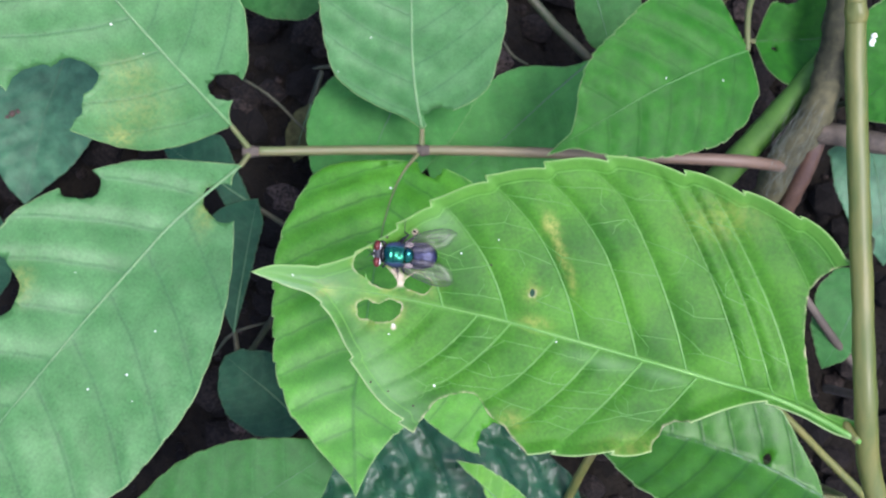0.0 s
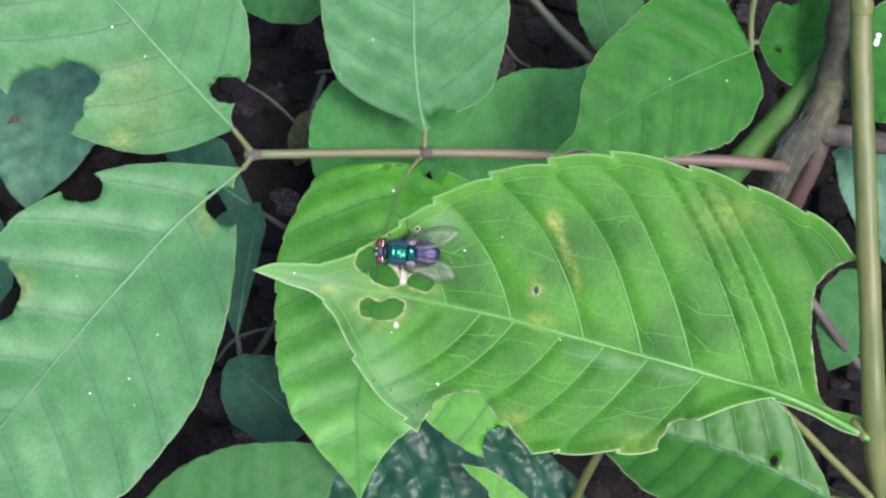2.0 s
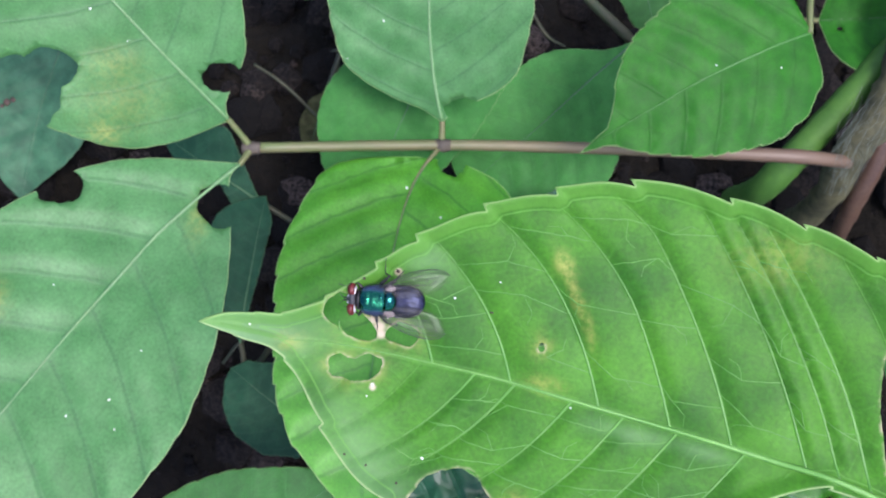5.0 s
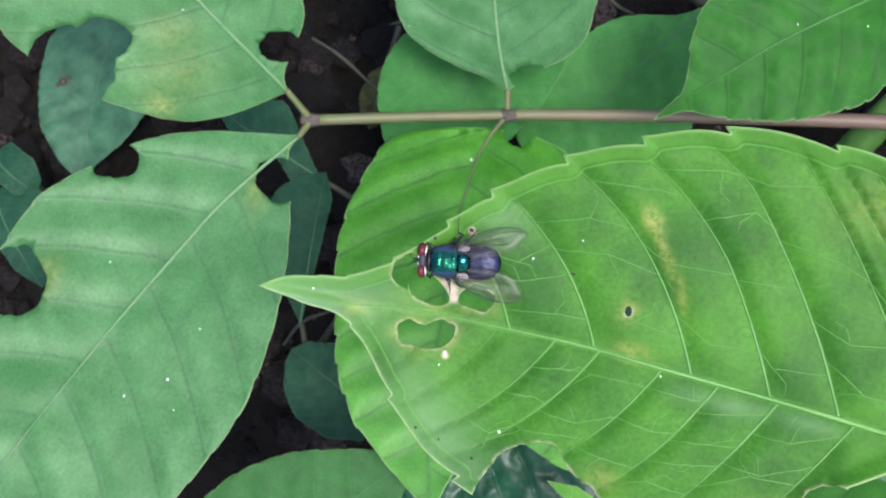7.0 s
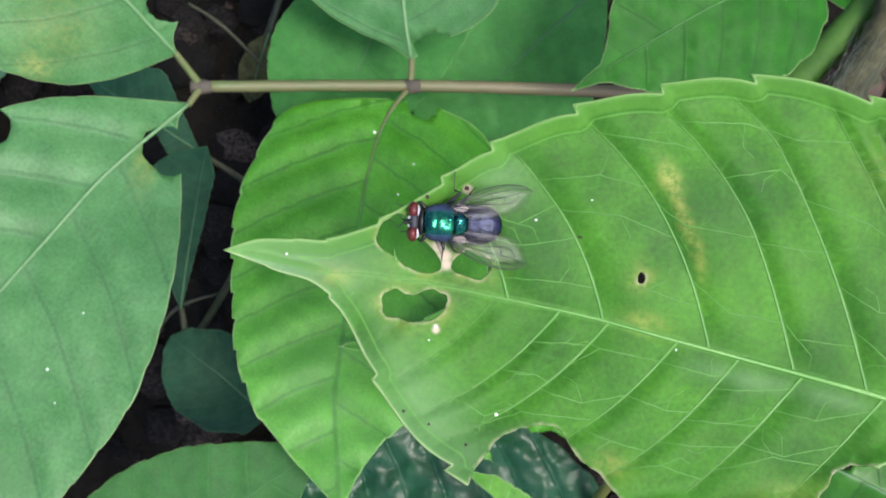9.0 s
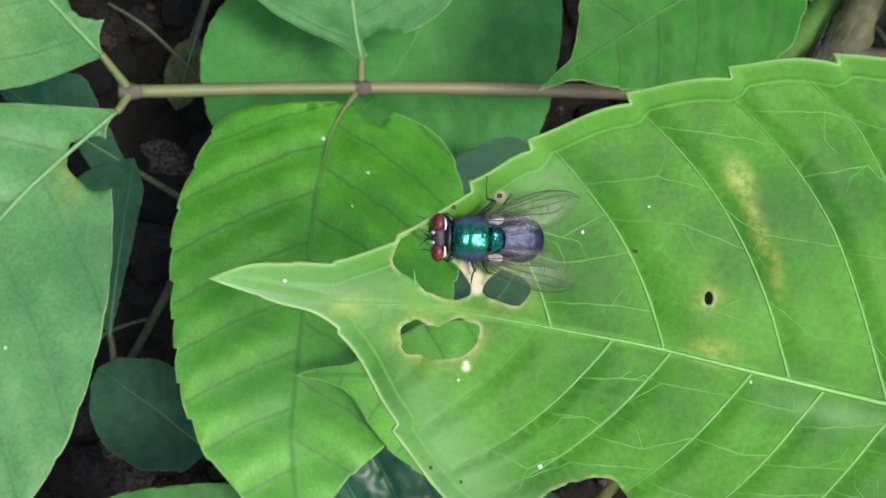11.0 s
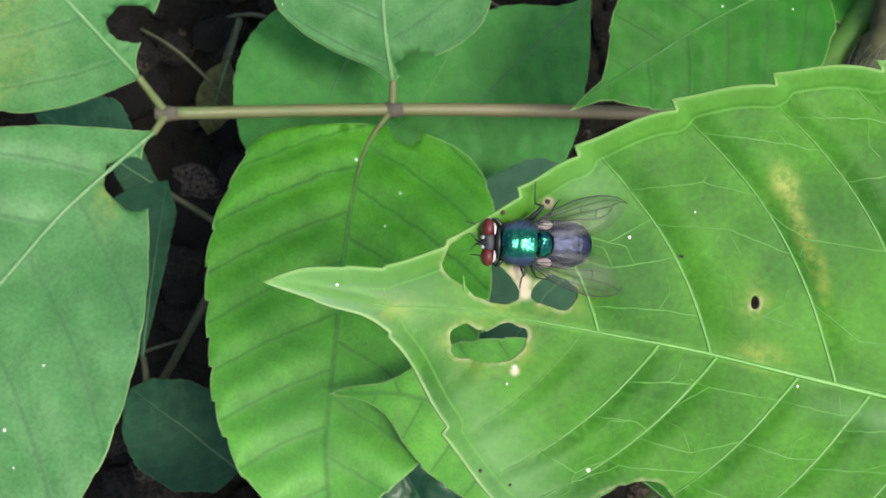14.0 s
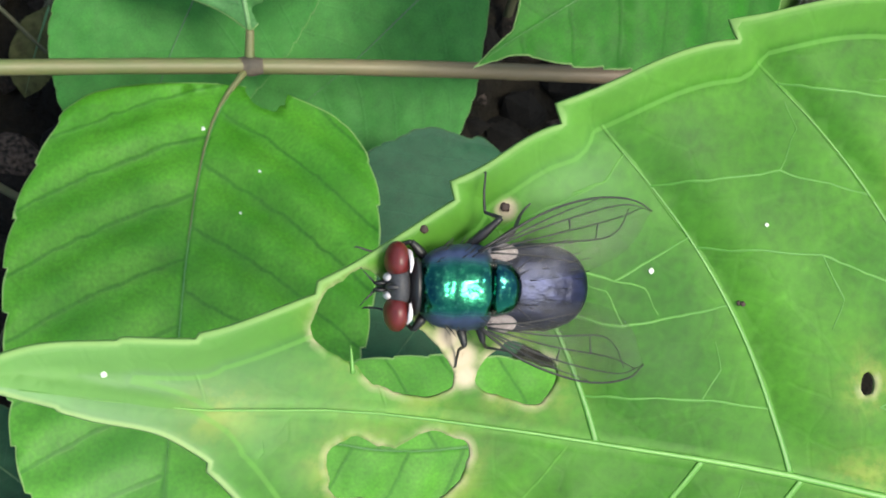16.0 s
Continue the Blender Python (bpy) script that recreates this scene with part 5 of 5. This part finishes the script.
        y, z = 1.68 * math.sin(g) * (1 - 0.2 * x * x), 1.75 + 1.2 * math.cos(g) * (1 - 0.2 * x * x)
        spots.append(((x, y * 0.97, z), (x - rnd.uniform(0.25, 0.5), y + 0.35 * math.sin(g), z + 0.30 * math.cos(g))))
    hairs("thorax_bristles", spots)
    spots = []
    for _ in range(34):
        g, x = rnd.uniform(-2.0, 2.0), rnd.uniform(-5.4, -2.6)
        r = math.sqrt(max(0.05, 1 - ((x + 3.42) / 2.2) ** 4))
        y, z = 1.9 * r * math.sin(g), 1.18 + 0.84 * r * math.cos(g)
        spots.append(((x, y, z), (x - rnd.uniform(0.2, 0.4), y + 0.12 * math.sin(g), z + 0.15 * math.cos(g))))
    hairs("abdomen_hairs", spots)
    hairs("scutellum_bristles", [((-2.4, k * 0.25, 2.35), (-2.95, k * 0.42, 2.55)) for k in (-3, -2, 2, 3)])
    return body


FLY_AT = on_hero(*(71.6, -8.0))
FLY_X = Vector((-1.0, 0.052, -0.012)).normalized()
FLY_Z = (Vector((0.0, 0.0, 1.0)) - FLY_X * FLY_X.z).normalized()
FLY_Y = FLY_Z.cross(FLY_X)
axes = [v.x * RIGHT + v.y * UP + v.z * NEAR for v in (FLY_X, FLY_Y, FLY_Z)]
FLY_POSE = Matrix([[axes[c][r] for c in range(3)] + [FLY_AT[r]] for r in range(3)] + [[0, 0, 0, 1]])
fly(FLY_AT, FLY_POSE)


# ---- specks on the leaves ----
def speck(parent, on, s, t, r, mat=None):
    base = bmesh.new()
    bmesh.ops.create_icosphere(base, subdivisions=2, radius=1.0)
    for v in base.verts:
        v.co *= 1 + 0.35 * noise.noise(v.co * 1.4 + Vector((s, t, 0)))
        v.co = Vector((v.co.x * r, v.co.y * r, v.co.z * r * 0.45)) * 0.001
    me = bpy.data.meshes.new("speck")
    base.to_mesh(me)
    base.free()
    me.materials.append(mat or WHITE)
    me.shade_smooth()
    ob = new("dark_speck" if mat else "speck", me)
    ob.parent = parent
    ob.location = on(s, t, 0.06) - parent.matrix_basis.translation - (parent.parent.location if parent.parent else Vector())


for parent, on, rows in (
    (lo, on_l, [(*(49.4, 12.0), 0.33), (*(69.9, 8.7), 0.40), (*(49.7, -12.4), 0.28), (*(66.0, 18.7), 0.25), (*(61.8, 13.6), 0.45)]),
    (tlo, on_tl, [(*(40.3, 4.3), 0.45), (*(29.8, 3.5), 0.25)]),
    (to, on_t, [(*(26.8, 12.3), 0.35), (*(20.3, -14.8), 0.25), (*(18.1, 21.5), 0.2)]),
    (tr_leaf, on_tr, [(*(23.2, -3.3), 0.32), (*(10.4, 3.9), 0.3)]),
    (mo, on_m, [(*(10.0, -4.6), 0.5), (*(17.1, 4.8), 0.33), (*(24.7, 2.4), 0.3)]),
    (hero, on_hero, [(*(60.8, 9.4), 0.28), (*(62.1, -10.8), 0.20), (*(69.1, 2.3), 0.26), (*(69.4, 3.8), 0.16), (*(85.3, -1.1), 0.2), (*(57.2, -14.2), 0.15), (*(45.0, -1.8), 0.18)]),
):
    for s, t, r in rows:
        speck(parent, on, s, t, 0.68 * r)


for s, t, r in ((16.9, -12.0, 1.0), (17.6, -11.2, 0.7), (16.0, -12.6, 0.8)):
    speck(behind, on_behind, s, t, r)


def cobweb():
    """Fine grey threads slung between the stem's fork and its side twigs."""
    rnd = random.Random(21)
    verts, faces = [], []
    for _ in range(46):
        p = at(rnd.uniform(90, 97), rnd.uniform(14, 28), rnd.uniform(-346, -336))
        q = at(rnd.uniform(93, 106), rnd.uniform(26, 42), rnd.uniform(-342, -330))
        sag = 0.5 * (p + q) - 0.002 * rnd.random() * NEAR + 0.002 * rnd.uniform(-1, 1) * RIGHT
        line = spline([p, sag, q], 8)
        k = len(verts)
        for w in line:
            verts += [w + 0.00005 * (math.cos(g) * RIGHT + math.sin(g) * NEAR) for g in (0, 2.1, 4.2)]
        for m in range(7):
            faces += [(k + 3 * m + j, k + 3 * m + (j + 1) % 3, k + 3 * m + 3 + (j + 1) % 3, k + 3 * m + 3 + j) for j in range(3)]
    tagged(new("cobweb", mesh_of("cobweb", verts, faces, WEB)), "grey dusty cobweb threads on the bark stem", "cobweb", kind="stuff")


cobweb()

# ---- litter on the soil ----
leaf("withered_leaf", DEAD, (-42.7, 46.5, -394.4), (-48.8, 27.5, -397.8),
     [0.0, 0.7, 1.6, 2.6, 3.6, 4.3, 4.5, 4.6, 4.8, 4.0, 3.5, 3.1, 2.7, 2.0, 1.2, 0.6, 0.0],
     [0.0, -0.8, -1.9, -3.1, -3.9, -4.1, -4.4, -4.7, -4.5, -4.0, -3.6, -3.3, -3.0, -2.2, -1.3, -0.6, 0.0],
     [0.0, -0.0, -0.0, -0.0, -0.0, 0.0, 0.0, -0.0, 0.0, 0.0, -0.0, -0.0, -0.0, -0.0, -0.0, -0.0, 0.0], arch=2, label="withered olive brown leaf scrap on the soil", category="dead leaf", seed=41, quilt=0.2, pucker=0.6, cell=1.2)


def scrap(name, points, radii, mat, label):
    """A dead stick lying on the soil."""
    ends = [Vector((p[0], p[1], p[2])) for p in points]
    return tagged(tube(name, ends, radii, mat, None, n=18, sides=7, rough=0.35), label, "litter")


rnd = random.Random(8)
for k in range(9):
    x, y, g, l = rnd.uniform(-0.16, 0.2), rnd.uniform(-0.06, 0.16), rnd.uniform(0, 6.3), rnd.uniform(0.012, 0.035)
    ends = []
    for f in (-0.5, 0.0, 0.5):
        p = Vector((x + f * l * math.cos(g), y + f * l * math.sin(g) + 0.003 * (f == 0), 0))
        p.z = 0.012 * noise.noise(p * 14) + 0.008 * noise.noise(p * 45) - 0.003
        ends.append(p)
    scrap("dead_stick", ends, [0.5, 0.7, 0.35], SHADESTALK, "thin dry brown stick lying on soil")["group"] = "dead sticks on the soil"

for s, t, r in ((*(70.0, 11.3), 0.17), (*(67.2, 12.0), 0.14), (*(63.0, 13.1), 0.16), (*(57.2, -10.3), 0.13), (*(69.7, -12.1), 0.24), (*(73.3, -10.2), 0.2), (*(57.4, -10.3), 0.12)):
    speck(hero, on_hero, s, t, r, BROWN)
shred = on_hero(*(74.8, -3.1))
tube("leaf_shred", [shred, on_hero(*(75.0, -3.7), 0.1), on_hero(*(75.2, -4.3), 0.2)], [0.13, 0.09, 0.05], RIB, hero, n=8, sides=6)
for x, y, r in ((*(28.6, -11.0), 1.1), (*(27.5, -9.4), 0.8), (*(30.0, -12.1), 0.7)):
    speck(dark_leaf, on_dark, x, y, r, RED)
for ends in ([(-63.5, 53.1, -387.6), (-54.3, 47.0, -385.9), (-43.3, 36.1, -391.0)], [(-73.8, -35.3, -391.0), (-67.1, -28.0, -389.3), (-56.4, -24.5, -391.0)], [(17.6, 69.1, -391.0), (22.0, 61.5, -389.3), (27.5, 58.5, -391.0)]):
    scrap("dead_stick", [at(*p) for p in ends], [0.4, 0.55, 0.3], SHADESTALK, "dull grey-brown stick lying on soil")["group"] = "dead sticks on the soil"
